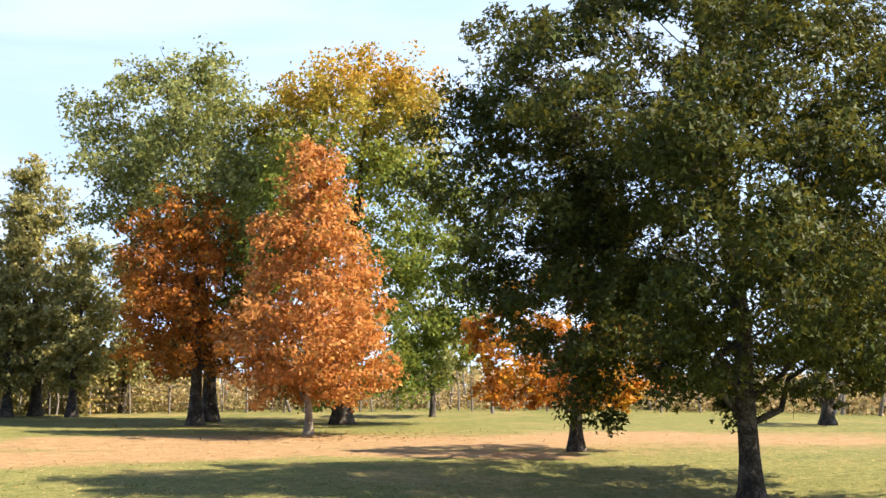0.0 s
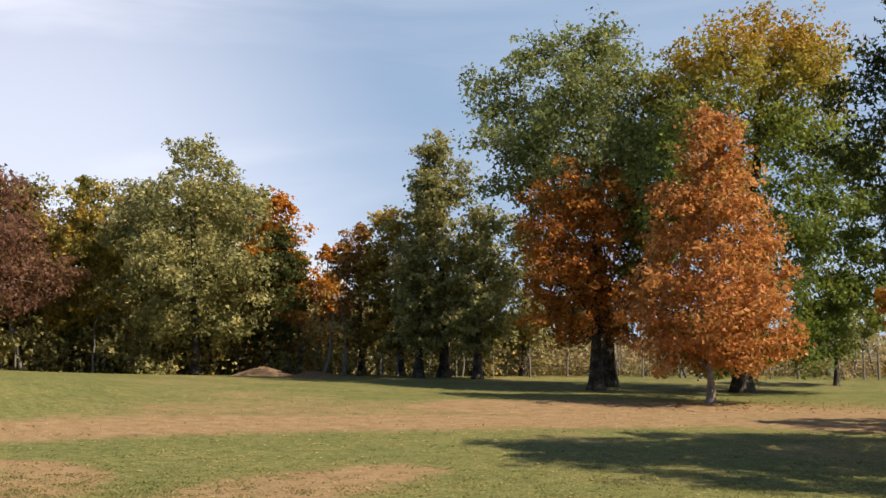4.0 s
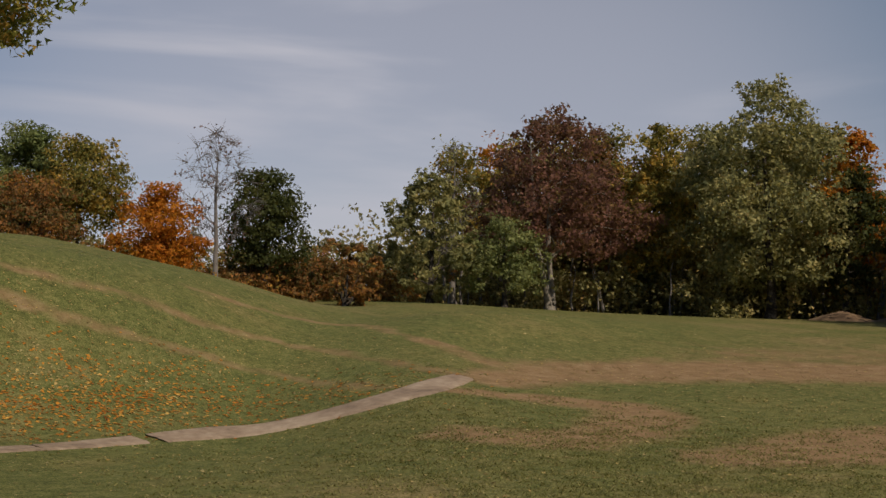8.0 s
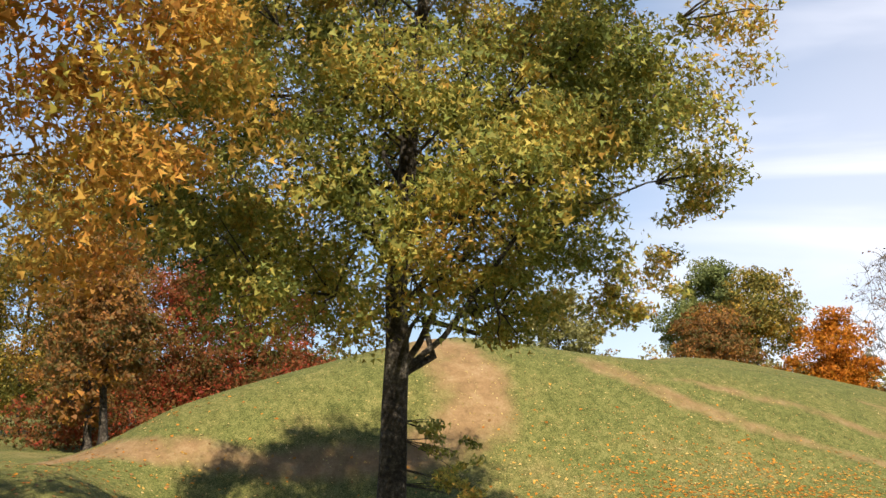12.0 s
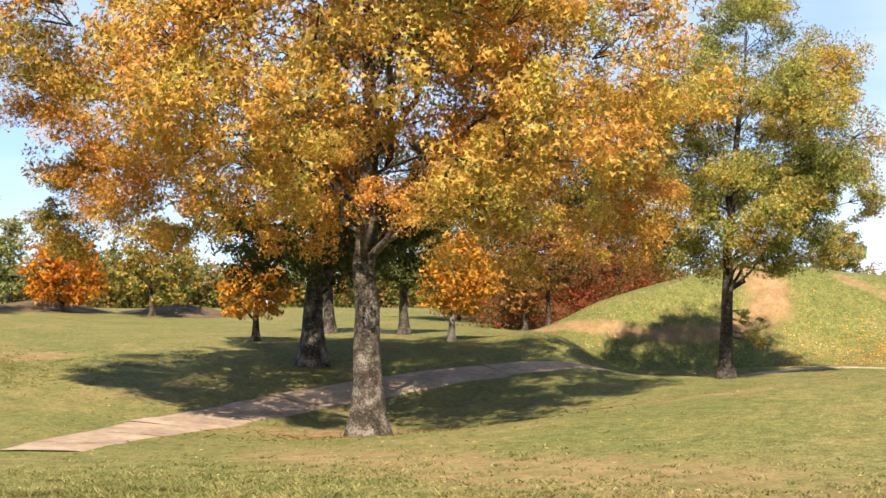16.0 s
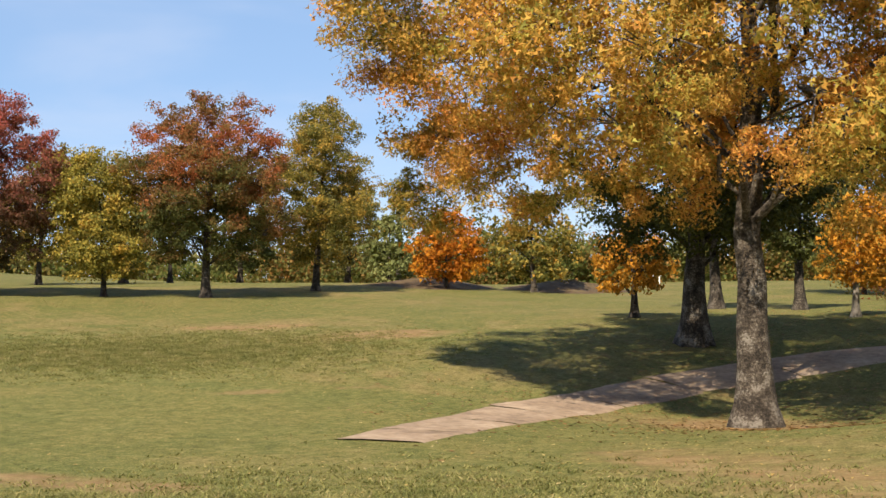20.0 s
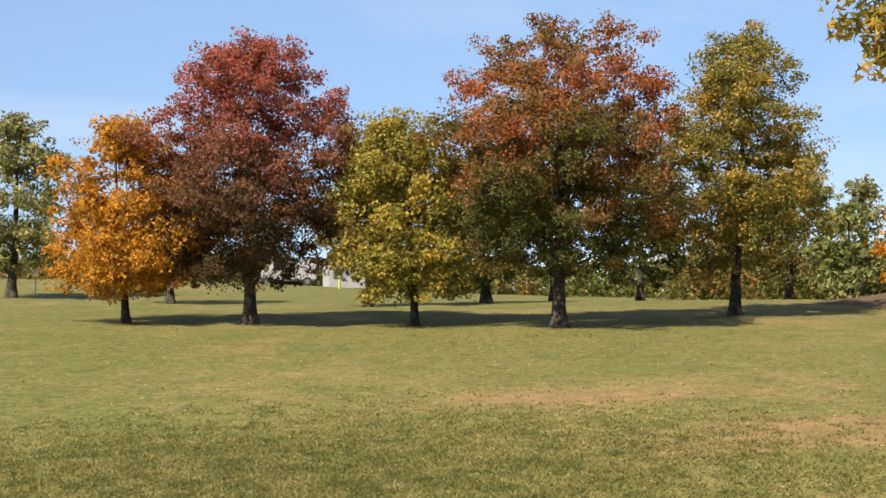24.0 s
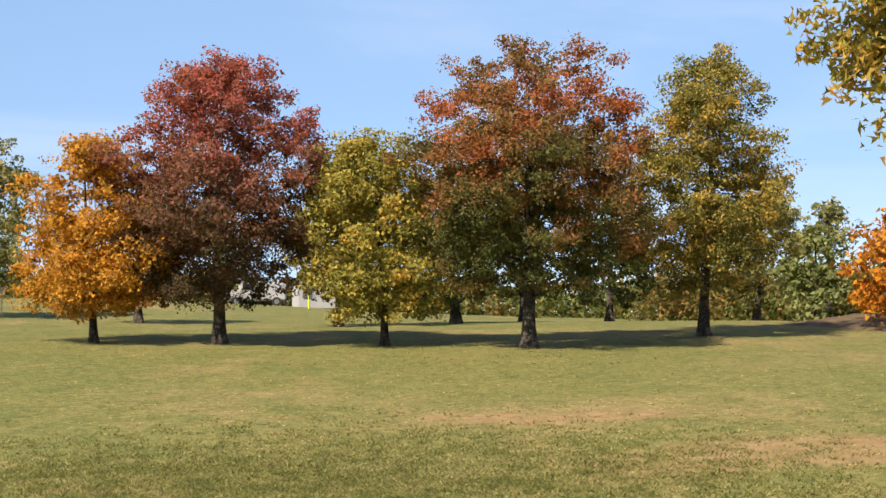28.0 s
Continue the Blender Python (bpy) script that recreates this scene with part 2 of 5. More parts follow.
GREEN = (0.075, 0.13, 0.03)
GOLD, ORANGE = (0.46, 0.23, 0.025), (0.48, 0.15, 0.02)
RUST, RED, BROWN, MAROON = (0.27, 0.085, 0.02), (0.3, 0.035, 0.025), (0.16, 0.085, 0.035), (0.12, 0.03, 0.03)
LIME = (0.2, 0.26, 0.05)
LEAVES = {
    "dark_green": leaf_material("leaf_dark_green", [(0.2, (0.032, 0.046, 0.016)), (0.55, (0.062, 0.075, 0.024)), (0.85, (0.095, 0.105, 0.033)), (1, (0.15, 0.135, 0.036))], through_light=0.3),
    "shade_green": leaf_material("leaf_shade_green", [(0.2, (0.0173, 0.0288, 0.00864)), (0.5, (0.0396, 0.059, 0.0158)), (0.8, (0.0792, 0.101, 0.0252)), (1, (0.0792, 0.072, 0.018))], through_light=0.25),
    "maple_orange": leaf_material("leaf_maple_orange", [(0.1, (0.36, 0.135, 0.045)), (0.4, (0.52, 0.215, 0.07)), (0.7, (0.62, 0.3, 0.105)), (1, (0.68, 0.4, 0.15))]),
    "maple_brown": leaf_material("leaf_maple_brown", [(0.1, (0.217, 0.0837, 0.0301)), (0.5, (0.401, 0.143, 0.0335)), (0.8, (0.603, 0.217, 0.0335)), (1, (0.753, 0.401, 0.0503))]),
    "tall_green": leaf_material("leaf_tall_green", [(0.1, (0.0607, 0.0918, 0.0324)), (0.5, (0.175, 0.214, 0.0783)), (0.85, (0.284, 0.307, 0.115)), (1, (0.351, 0.31, 0.081))]),
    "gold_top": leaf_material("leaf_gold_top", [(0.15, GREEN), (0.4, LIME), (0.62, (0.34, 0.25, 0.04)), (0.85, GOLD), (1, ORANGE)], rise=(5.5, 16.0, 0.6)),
    "red_gold": leaf_material("leaf_red_gold", [(0.08, MAROON), (0.28, (0.34, 0.11, 0.022)), (0.48, (0.56, 0.2, 0.025)), (0.7, (0.62, 0.32, 0.03)), (1, (0.66, 0.45, 0.05))], patch=2.0, spread=0.35),
    "olive": leaf_material("leaf_olive", [(0.1, (0.121, 0.135, 0.0607)), (0.5, (0.257, 0.257, 0.108)), (0.8, (0.378, 0.338, 0.142)), (1, (0.486, 0.378, 0.162))]),
    "maroon": leaf_material("leaf_maroon", [(0.1, (0.11, 0.055, 0.046)), (0.5, (0.185, 0.092, 0.072)), (0.8, (0.25, 0.125, 0.09)), (1, (0.25, 0.15, 0.08))], through_light=0.5),
    "orange": leaf_material("leaf_orange", [(0.1, (0.36, 0.12, 0.02)), (0.45, (0.54, 0.19, 0.02)), (0.8, (0.64, 0.28, 0.03)), (1, (0.62, 0.36, 0.04))]),
    "autumn_mix": leaf_material("leaf_autumn_mix", [(0.1, (0.1, 0.115, 0.04)), (0.4, (0.2, 0.12, 0.05)), (0.65, (0.29, 0.12, 0.04)), (0.9, (0.46, 0.26, 0.05)), (1, (0.19, 0.19, 0.055))], patch=1.8),
    "red_mix": leaf_material("leaf_red_mix", [(0.1, (0.05, 0.07, 0.02)), (0.35, BROWN), (0.6, (0.24, 0.07, 0.03)), (0.9, RED), (1, RUST)], patch=1.8),
    "oak_orange": leaf_material("leaf_oak_orange", [(0.0, (0.14, 0.17, 0.04)), (0.2, (0.36, 0.33, 0.07)), (0.42, (0.64, 0.42, 0.095)), (0.72, (0.7, 0.35, 0.08)), (1, (0.6, 0.2, 0.055))], patch=2.2, spread=0.42),
    "oak_green": leaf_material("leaf_oak_green", [(0.08, (0.1, 0.135, 0.04)), (0.36, (0.2, 0.235, 0.065)), (0.57, (0.38, 0.35, 0.09)), (0.76, (0.58, 0.4, 0.095)), (1, (0.58, 0.27, 0.065))], patch=1.5, spread=0.5),
    "yellow": leaf_material("leaf_yellow", [(0.05, (0.32, 0.2, 0.035)), (0.3, (0.55, 0.25, 0.03)), (0.6, (0.66, 0.31, 0.04)), (0.85, (0.67, 0.37, 0.06)), (1, (0.64, 0.42, 0.08))]),
    "yellow_green": leaf_material("leaf_yellow_green", [(0.1, (0.12, 0.13, 0.035)), (0.4, (0.27, 0.25, 0.055)), (0.7, (0.44, 0.33, 0.07)), (1, (0.54, 0.3, 0.055))]),
    # darker towards the foot of the crown, crimson towards the top
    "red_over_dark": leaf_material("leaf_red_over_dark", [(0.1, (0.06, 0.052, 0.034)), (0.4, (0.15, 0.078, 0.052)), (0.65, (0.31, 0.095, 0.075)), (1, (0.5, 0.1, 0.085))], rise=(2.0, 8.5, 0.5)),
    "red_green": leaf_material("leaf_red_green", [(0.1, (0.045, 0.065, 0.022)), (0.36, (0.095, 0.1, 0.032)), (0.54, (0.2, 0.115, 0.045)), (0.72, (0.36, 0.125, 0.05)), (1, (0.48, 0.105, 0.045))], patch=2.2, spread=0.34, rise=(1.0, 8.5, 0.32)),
    "olive_gold": leaf_material("leaf_olive_gold", [(0.1, (0.0759, 0.0966, 0.0276)), (0.45, (0.207, 0.186, 0.0483)), (0.72, (0.414, 0.289, 0.062)), (1, (0.635, 0.318, 0.0552))]),
    "light_green": leaf_material("leaf_light_green", [(0.1, (0.09, 0.12, 0.04)), (0.5, (0.19, 0.22, 0.085)), (1, (0.29, 0.3, 0.12))]),
    "understory": leaf_material("leaf_understory", [(0.1, (0.11, 0.119, 0.0523)), (0.45, (0.259, 0.245, 0.099)), (0.75, (0.409, 0.331, 0.14)), (1, (0.676, 0.429, 0.169))], patch=4.0),
    "hedge": leaf_material("leaf_hedge", [(0.1, (0.055, 0.0825, 0.022)), (0.4, (0.121, 0.154, 0.044)), (0.7, (0.22, 0.165, 0.055)), (0.9, (0.33, 0.143, 0.044)), (1, (0.33, 0.264, 0.077))], patch=5.0),
    "pale": leaf_material("leaf_pale", [(0.1, (0.34, 0.22, 0.07)), (0.6, (0.5, 0.38, 0.14)), (1, (0.6, 0.5, 0.26))], through_light=0.1),
    "fallen_orange": leaf_material("leaf_fallen_orange", [(0.1, (0.5, 0.16, 0.02)), (0.5, (0.6, 0.26, 0.035)), (0.8, (0.62, 0.38, 0.09)), (1, (0.66, 0.5, 0.22))], through_light=0.1),
    "brown_litter": leaf_material("leaf_brown_litter", [(0.1, (0.16, 0.08, 0.035)), (0.6, (0.3, 0.16, 0.06)), (1, (0.45, 0.27, 0.08))], through_light=0.1),
    "brush": leaf_material("leaf_brush", [(0.1, (0.138, 0.132, 0.0676)), (0.4, (0.302, 0.232, 0.135)), (0.7, (0.5, 0.383, 0.229)), (1, (0.309, 0.321, 0.142))], patch=3.0),
}
# trunk tone lowered: the shade under the crowns is put into this bark's colour
SHADED_BARK = solid("bark", [(0.41, (0.014, 0.011, 0.009)), (0.47, (0.036, 0.029, 0.023)), (0.53, (0.07, 0.058, 0.047)), (0.59, (0.15, 0.132, 0.11))], 0.055, 0.95, 1.0, 0.06)
OAK_BARK = solid("grey_oak_bark", [(0.41, (0.018, 0.014, 0.01)), (0.47, (0.052, 0.041, 0.031)), (0.53, (0.1, 0.082, 0.064)), (0.59, (0.22, 0.2, 0.17))], 0.055, 0.95, 1.0, 0.06)
PALE_BARK = solid("pale_bark", [(0.3, (0.12, 0.1, 0.08)), (0.55, (0.26, 0.235, 0.2)), (0.8, (0.4, 0.37, 0.33))], 0.06, 0.95, 0.7, 0.03)
GREY_TWIG = solid("grey_twig", [(0.3, (0.11, 0.095, 0.085)), (0.7, (0.27, 0.25, 0.235))], 0.06, 0.95)


def grass_material():
    mat, nt, out = nodes_of("mown_grass")
    co = nt.nodes.new("ShaderNodeTexCoord").outputs["Object"]
    field, dry = noise_node(nt, co, 14.0, 3), noise_node(nt, co, 4.0, 5, 0.6, 0.4)
    tuft, blade = noise_node(nt, co, 0.45, 5, 0.7), noise_node(nt, co, 0.06, 4, 0.7)
    mid, clump = noise_node(nt, co, 1.3, 4, 0.6, 0.6), noise_node(nt, co, 0.17, 3, 0.6)
    grain = noise_node(nt, co, 0.035, 3, 0.7)
    fine = math_node(nt, "ADD", math_node(nt, "MULTIPLY", tuft, 0.16), math_node(nt, "ADD", math_node(nt, "MULTIPLY", grain, 0.59), math_node(nt, "MULTIPLY", clump, 0.25)))
    lush = ramp_node(nt, fine, [(0.4, (0.048, 0.06, 0.018)), (0.5, (0.112, 0.128, 0.036)), (0.6, (0.215, 0.21, 0.075))])
    worn = ramp_node(nt, fine, [(0.4, (0.072, 0.074, 0.022)), (0.5, (0.155, 0.15, 0.046)), (0.6, (0.275, 0.24, 0.093))])
    tan = ramp_node(nt, fine, [(0.4, (0.14, 0.095, 0.045)), (0.5, (0.26, 0.182, 0.09)), (0.6, (0.39, 0.29, 0.155))])
    slope = nt.nodes.new("ShaderNodeAttribute")
    slope.attribute_name = "fresh"
    age = math_node(nt, "SUBTRACT", math_node(nt, "ADD", math_node(nt, "MULTIPLY", mid, 0.55), math_node(nt, "MULTIPLY", dry, 0.45)), math_node(nt, "MULTIPLY", slope.outputs["Fac"], 0.07))
    green = mix_rgb(nt, range_node(nt, age, 0.32, 0.66), lush, worn)
    fac = range_node(nt, math_node(nt, "ADD", math_node(nt, "MULTIPLY", field, 0.45), math_node(nt, "ADD", math_node(nt, "MULTIPLY", dry, 0.35), math_node(nt, "SUBTRACT", math_node(nt, "MULTIPLY", mid, 0.2), math_node(nt, "MULTIPLY", slope.outputs["Fac"], 0.05)))), 0.49, 0.66, 0.0, 0.6)
    p = add(nt, "ShaderNodeBsdfPrincipled", Roughness=0.95)
    p.inputs["Specular IOR Level"].default_value = 0.15
    turf = mix_rgb(nt, fac, green, tan)
    # worn ground: the turf gives way to soil, raggedly
    attr = nt.nodes.new("ShaderNodeAttribute")
    attr.attribute_name = "wear"
    soil = ramp_node(nt, math_node(nt, "ADD", math_node(nt, "MULTIPLY", tuft, 0.6), math_node(nt, "MULTIPLY", blade, 0.4)),
                     [(0.3, (0.15, 0.095, 0.05)), (0.5, (0.275, 0.172, 0.09)), (0.7, (0.38, 0.275, 0.165))])
    ragged = math_node(nt, "ADD", attr.outputs["Fac"], math_node(nt, "MULTIPLY", math_node(nt, "ADD", noise_node(nt, co, 0.8, 5, 0.65), -0.5), 1.1))
    nt.links.new(mix_rgb(nt, range_node(nt, ragged, 0.12, 0.85, 0.0, 0.9), turf, soil), p.inputs["Base Color"])
    nt.links.new(bump_node(nt, math_node(nt, "ADD", math_node(nt, "MULTIPLY", tuft, 0.55), math_node(nt, "MULTIPLY", blade, 0.6)), 0.6, 0.05), p.inputs["Normal"])
    nt.links.new(p.outputs[0], out.inputs[0])
    return mat


GRASS = grass_material()
SOIL = solid("bare_soil", [(0.3, (0.13, 0.08, 0.046)), (0.5, (0.22, 0.145, 0.085)), (0.75, (0.32, 0.225, 0.14))], 0.25, 0.95, 0.6, 0.05)
LITTER = solid("leaf_litter", [(0.36, (0.05, 0.034, 0.018)), (0.5, (0.1, 0.064, 0.032)), (0.64, (0.14, 0.11, 0.045))], 0.15, 0.95, 0.8, 0.06)
RUBBER = solid("black_rubber", [(0.3, (0.02, 0.02, 0.02)), (0.7, (0.035, 0.035, 0.035))], 0.1, 0.8)
GLASS = solid("dark_glass", [(0.3, (0.02, 0.025, 0.03)), (0.7, (0.03, 0.035, 0.04))], 0.5, 0.08, 0.0)
BLADE = leaf_material("grass_blade", [(0.1, (0.092, 0.11, 0.038)), (0.45, (0.18, 0.19, 0.064)), (0.75, (0.28, 0.255, 0.108)), (1, (0.4, 0.32, 0.17))], patch=0.6, spread=0.55, through_light=0.4)
CONCRETE = solid("worn_paving", [(0.34, (0.16, 0.115, 0.078)), (0.48, (0.285, 0.21, 0.145)), (0.66, (0.45, 0.355, 0.26))], 0.22, 0.9, 0.4, 0.012)
# white paint greyed: the far wall's shade is put into the colour
SHADED_WHITE = solid("shaded_white_paint", [(0.3, (0.36, 0.36, 0.38)), (0.7, (0.46, 0.46, 0.48))], 0.3, 0.7, 0.05)
WHITE = solid("white_paint", [(0.3, (0.7, 0.7, 0.68)), (0.7, (0.82, 0.82, 0.8))], 0.1, 0.5, 0.05)
YELLOW_PAINT = solid("yellow_paint", [(0.3, (0.55, 0.6, 0.03)), (0.7, (0.7, 0.72, 0.05))], 0.2, 0.5, 0.05)
STEEL = solid("grey_steel", [(0.3, (0.3, 0.3, 0.3)), (0.7, (0.42, 0.42, 0.41))], 0.1, 0.4, 0.05, 0.01, 0.8)

# ---- ground ----
GRID_X, GRID_Y, STEP = -72.0, -72.0, 18.0
RELIEF = [
    [0.32, 1.3, 2.02, 1.87, 0.6, -0.28, -0.8, -1.16, -1.46],
    [-0.22, 0.21, 0.68, 0.58, -0.38, -0.55, -0.71, -1.11, -1.57],
    [-0.53, -0.59, -0.52, -0.6, -0.5, -0.8, -0.73, -1.16, -1.74],
    [-0.45, -0.52, 0.23, -0.5, -2.04, -2.57, -1.48, -1.5, -1.97],
    [0.02, -0.09, -1.12, -1.63, -1.24, -3.8, -2.3, -1.87, -2.13],
    [0.01, 0.41, -0.58, -0.69, -1.55, -2.16, -1.49, -1.78, -2.03],
    [-0.58, 0.47, 1.87, 1.32, -2.23, -1.76, -1.96, -2.03, -1.87],
    [-0.54, 0.02, 0.85, 0.27, -0.76, -1.37, -1.38, -1.72, -2.03],
    [0.32, 0.28, -0.5, -0.63, -0.45, -0.88, -0.93, -1.9, -2.63],
    [1.12, 0.66, -0.16, -0.46, -0.14, 0.52, -0.28, -1.84, -3.11],
    [1.71, 0.91, 0.31, 0.18, 0.54, 0.85, 0.09, -1.49, -3.33],
]
HILLS = [
    (-24.53, 4.57, 4.03, 2.76, 1.01),
    (-28.22, 11.12, 3.29, 4.34, 0.92),
    (-28.96, 13.41, 5.54, 4.74, 1.23),
    (-25.62, 16.22, 4.78, 4.06, 0.51),
    (-21.71, 0.49, 3.08, 4.36, 1.38),
    (-21.72, 8.49, 3.98, 6.97, 2.34),
    (-23.85, 23.87, 3.28, 8.4, 0.68),
    (-38.62, 3.91, 7.13, 5.11, 0.67),
    (-8.41, -9.27, 7.51, 7.28, -1.12),
    (-17.84, 1.43, 1.71, 3.85, -1.0),
    (6.09, 23.35, 5.95, 4.67, -0.55),
    (1.19, 0.52, 7.09, 7.57, 0.73),
    (-13.2, 0.8, 2.8, 4.0, -0.3),
]


def spline(u):
    u = np.abs(u)
    return np.where(u < 1, 2 / 3 - u**2 + u**3 / 2, np.where(u < 2, (2 - u) ** 3 / 6, 0))


def rolling(x, y):
    """A soft relief and the mounds on it; flat far away."""
    x, y = np.asarray(x, float), np.asarray(y, float)
    gx, gy = np.clip((x - GRID_X) / STEP, -0.5, 6.5), np.clip((y - GRID_Y) / STEP, -0.5, 8.5)
    wx = [spline(gx - (i - 1)) for i in range(9)]
    z = np.zeros(np.broadcast(x, y).shape)
    for j, row in enumerate(RELIEF):
        z = z + spline(gy - (j - 1)) * sum(a * w for a, w in zip(row, wx))
    for a, b, sa, sb, h in HILLS:
        z = z + h * np.exp(-(((x - a) / sa) ** 2) - ((y - b) / sb) ** 2)
    return z


def ease(v, lo, hi):
    k = np.clip((v - lo) / (hi - lo), 0, 1)
    return k * k * (3 - 2 * k)


HILL_FROM, HILL_SCALE = (-0.6, -0.8, 0.24), 1.25


def ground_z(x, y):
    """Height of the ground; the large hill is set back behind the footpath and enlarged."""
    x, y = np.asarray(x, float), np.asarray(y, float)
    cx, cy, cz = HILL_FROM
    dx, dy = x - cx, y - cy
    far, turn = np.hypot(dx, dy), np.degrees(np.arctan2(-dx, dy))
    w = ease(far, 11.5, 21.5) * (1 - ease(far, 62, 82)) * ease(turn, 42, 53) * (1 - ease(turn, 90, 100))
    return rolling(x, y) * (1 - w) + (cz + HILL_SCALE * (rolling(cx + dx / HILL_SCALE, cy + dy / HILL_SCALE) - cz)) * w


def mesh_from(name, verts, faces, mats, smooth=True):
    me = bpy.data.meshes.new(name)
    me.from_pydata([tuple(v) for v in verts], [], [tuple(f) for f in faces])
    for m in mats if isinstance(mats, (list, tuple)) else [mats]:
        me.materials.append(m)
    if smooth:
        me.polygons.foreach_set("use_smooth", np.ones(len(me.polygons), bool))
    me.update()
    return me


# worn tracks and dry stretches: (amount, then points of x, y, half width)
WORN = [
    (0.78, (-29.1, 5.2, 0.5), (-26.85, 5.2, 0.62), (-25.48, 5.7, 0.85), (-24.47, 5.7, 0.78), (-23.85, 4.7, 0.5), (-23.73, 3.45, 0.31), (-23.98, 0.7, 0.25), (-24.85, -1.8, 0.44), (-26.73, -3.8, 0.75)),
    (0.55, (-26.0, 9.2, 0.5), (-25.2, 10.0, 0.4), (-24.2, 10.9, 0.3), (-23.5, 12.1, 0.26), (-22.9, 13.3, 0.22), (-22.3, 14.75, 0.22), (-21.2, 15.9, 0.22), (-18.0, 15.8, 0.3)),
    (0.55, (-25.6, 10.7, 0.12), (-25.0, 12.3, 0.2), (-24.6, 14.4, 0.25), (-23.9, 15.6, 0.25), (-23.4, 17.4, 0.22), (-22.0, 18.0, 0.22), (-19.2, 17.8, 0.3), (-17.8, 17.8, 0.4)),
    (0.6, (-26.2, 16.8, 0.15), (-25.9, 17.9, 0.2), (-25.4, 20.0, 0.2), (-24.4, 21.2, 0.22), (-22.0, 20.4, 0.25), (-20.0, 20.2, 0.4), (-18.6, 20.0, 0.6)),
    (0.85, (-17.2, 18.4, 0.8), (-17.6, 21.0, 1.3), (-16.0, 25.0, 1.9), (-13.0, 28.0, 2.0), (-9.0, 30.5, 2.0), (-5.0, 31.5, 1.4)),
    (0.9, (-16.6, 16.3, 0.3), (-15.3, 17.4, 0.5), (-13.8, 17.9, 0.7), (-12.7, 17.1, 0.8), (-11.9, 15.2, 0.8), (-11.9, 13.7, 0.8), (-13.2, 13.1, 0.7)),
    (0.85, (-9.3, 14.3, 0.8), (-8.8, 15.6, 1.2), (-8.6, 17.8, 1.3), (-8.0, 20.0, 0.9)),
    (0.8, (-11.0, 36.0, 1.5), (-5.0, 36.5, 3.2), (1.0, 36.0, 3.0), (6.0, 38.5, 3.0), (11.0, 36.0, 2.2)),
    (0.85, (11.0, -11.2, 0.45), (12.3, -7.0, 0.75), (14.0, -3.2, 0.65)),
    (0.6, (-17.0, -29.0, 0.6), (-17.4, -27.2, 1.0), (-18.6, -25.8, 0.6)),
    (0.6, (-13.8, -23.6, 0.8), (-15.6, -22.6, 1.5), (-16.6, -20.8, 1.1)),
    (0.85, (-11.5, 33.8, 1.2), (-4.2, 32.6, 1.4), (2.5, 31.0, 0.9)),
    (0.7, (16.4, -7.1, 0.18), (17.2, -5.5, 0.22), (17.4, -4.6, 0.15)),
    (0.7, (15.0, -9.6, 0.12), (14.6, -8.0, 0.2), (14.2, -6.6, 0.12)),
    (0.5, (-16.0, 29.0, 3.0), (-4.0, 35.5, 4.5), (10.0, 37.0, 4.5), (16.0, 36.0, 3.0)),
    (0.65, (-5.6, -10.0, 1.8), (-5.2, -10.4, 1.8)),
    (0.5, (4.5, -11.0, 1.0), (8.0, -8.5, 1.6), (12.0, -5.2, 2.0), (16.0, -4.0, 1.6)),
    (0.6, (8.4, -18.4, 0.5), (8.9, -16.0, 0.6)),
    (0.55, (-3.6, -21.4, 0.35), (-4.3, -20.6, 0.4)),
    (0.5, (-5.6, -19.4, 0.2), (-6.4, -18.6, 0.3)),
]


def wear_at(x, y):
    wear = np.zeros(x.shape)
    for amount, *line in WORN:
        for (x0, y0, w0), (x1, y1, w1) in zip(line, line[1:]):
            dx, dy = x1 - x0, y1 - y0
            k = np.clip(((x - x0) * dx + (y - y0) * dy) / (dx * dx + dy * dy), 0, 1)
            d = np.hypot(x - x0 - k * dx, y - y0 - k * dy) / (w0 + k * (w1 - w0))
            wear = np.maximum(wear, amount * np.clip(1.6 - d, 0, 1))
    return wear


def build_ground():
    def axis(lo, fine_lo, fine_hi, hi, fine, coarse, far):
        out = np.geomspace(2, far, 14)
        return np.concatenate([lo - out[::-1], np.arange(lo, fine_lo, coarse), np.arange(fine_lo, fine_hi, fine), np.arange(fine_hi, hi, coarse), hi + out])
    xs, ys = axis(-75, -32, 16, 45, 0.33, 0.8, 1500), axis(-80, -30, 40, 75, 0.33, 0.8, 1500)
    gx, gy = np.meshgrid(xs, ys)
    z = ground_z(gx, gy)
    verts = np.stack([gx, gy, z], -1).reshape(-1, 3)
    nx, ny = len(xs), len(ys)
    i = (np.arange(ny - 1)[:, None] * nx + np.arange(nx - 1)[None, :]).ravel()
    faces = np.stack([i, i + 1, i + nx + 1, i + nx], -1)
    me = mesh_from("ground", verts, faces, GRASS)
    me.attributes.new("wear", "FLOAT", "POINT").data.foreach_set("value", wear_at(gx, gy).astype(np.float32).ravel())
    # the hillside keeps fresher, greener turf
    fresh = np.exp(-(((gx + 22) / 10) ** 4) - ((gy - 9) / 15) ** 4)
    me.attributes.new("fresh", "FLOAT", "POINT").data.foreach_set("value", fresh.astype(np.float32).ravel())
    tagged(new("ground", me), "mown park grass, green with dry tan and bare brown stretches over rolling ground", "ground", kind="structure")


build_ground()


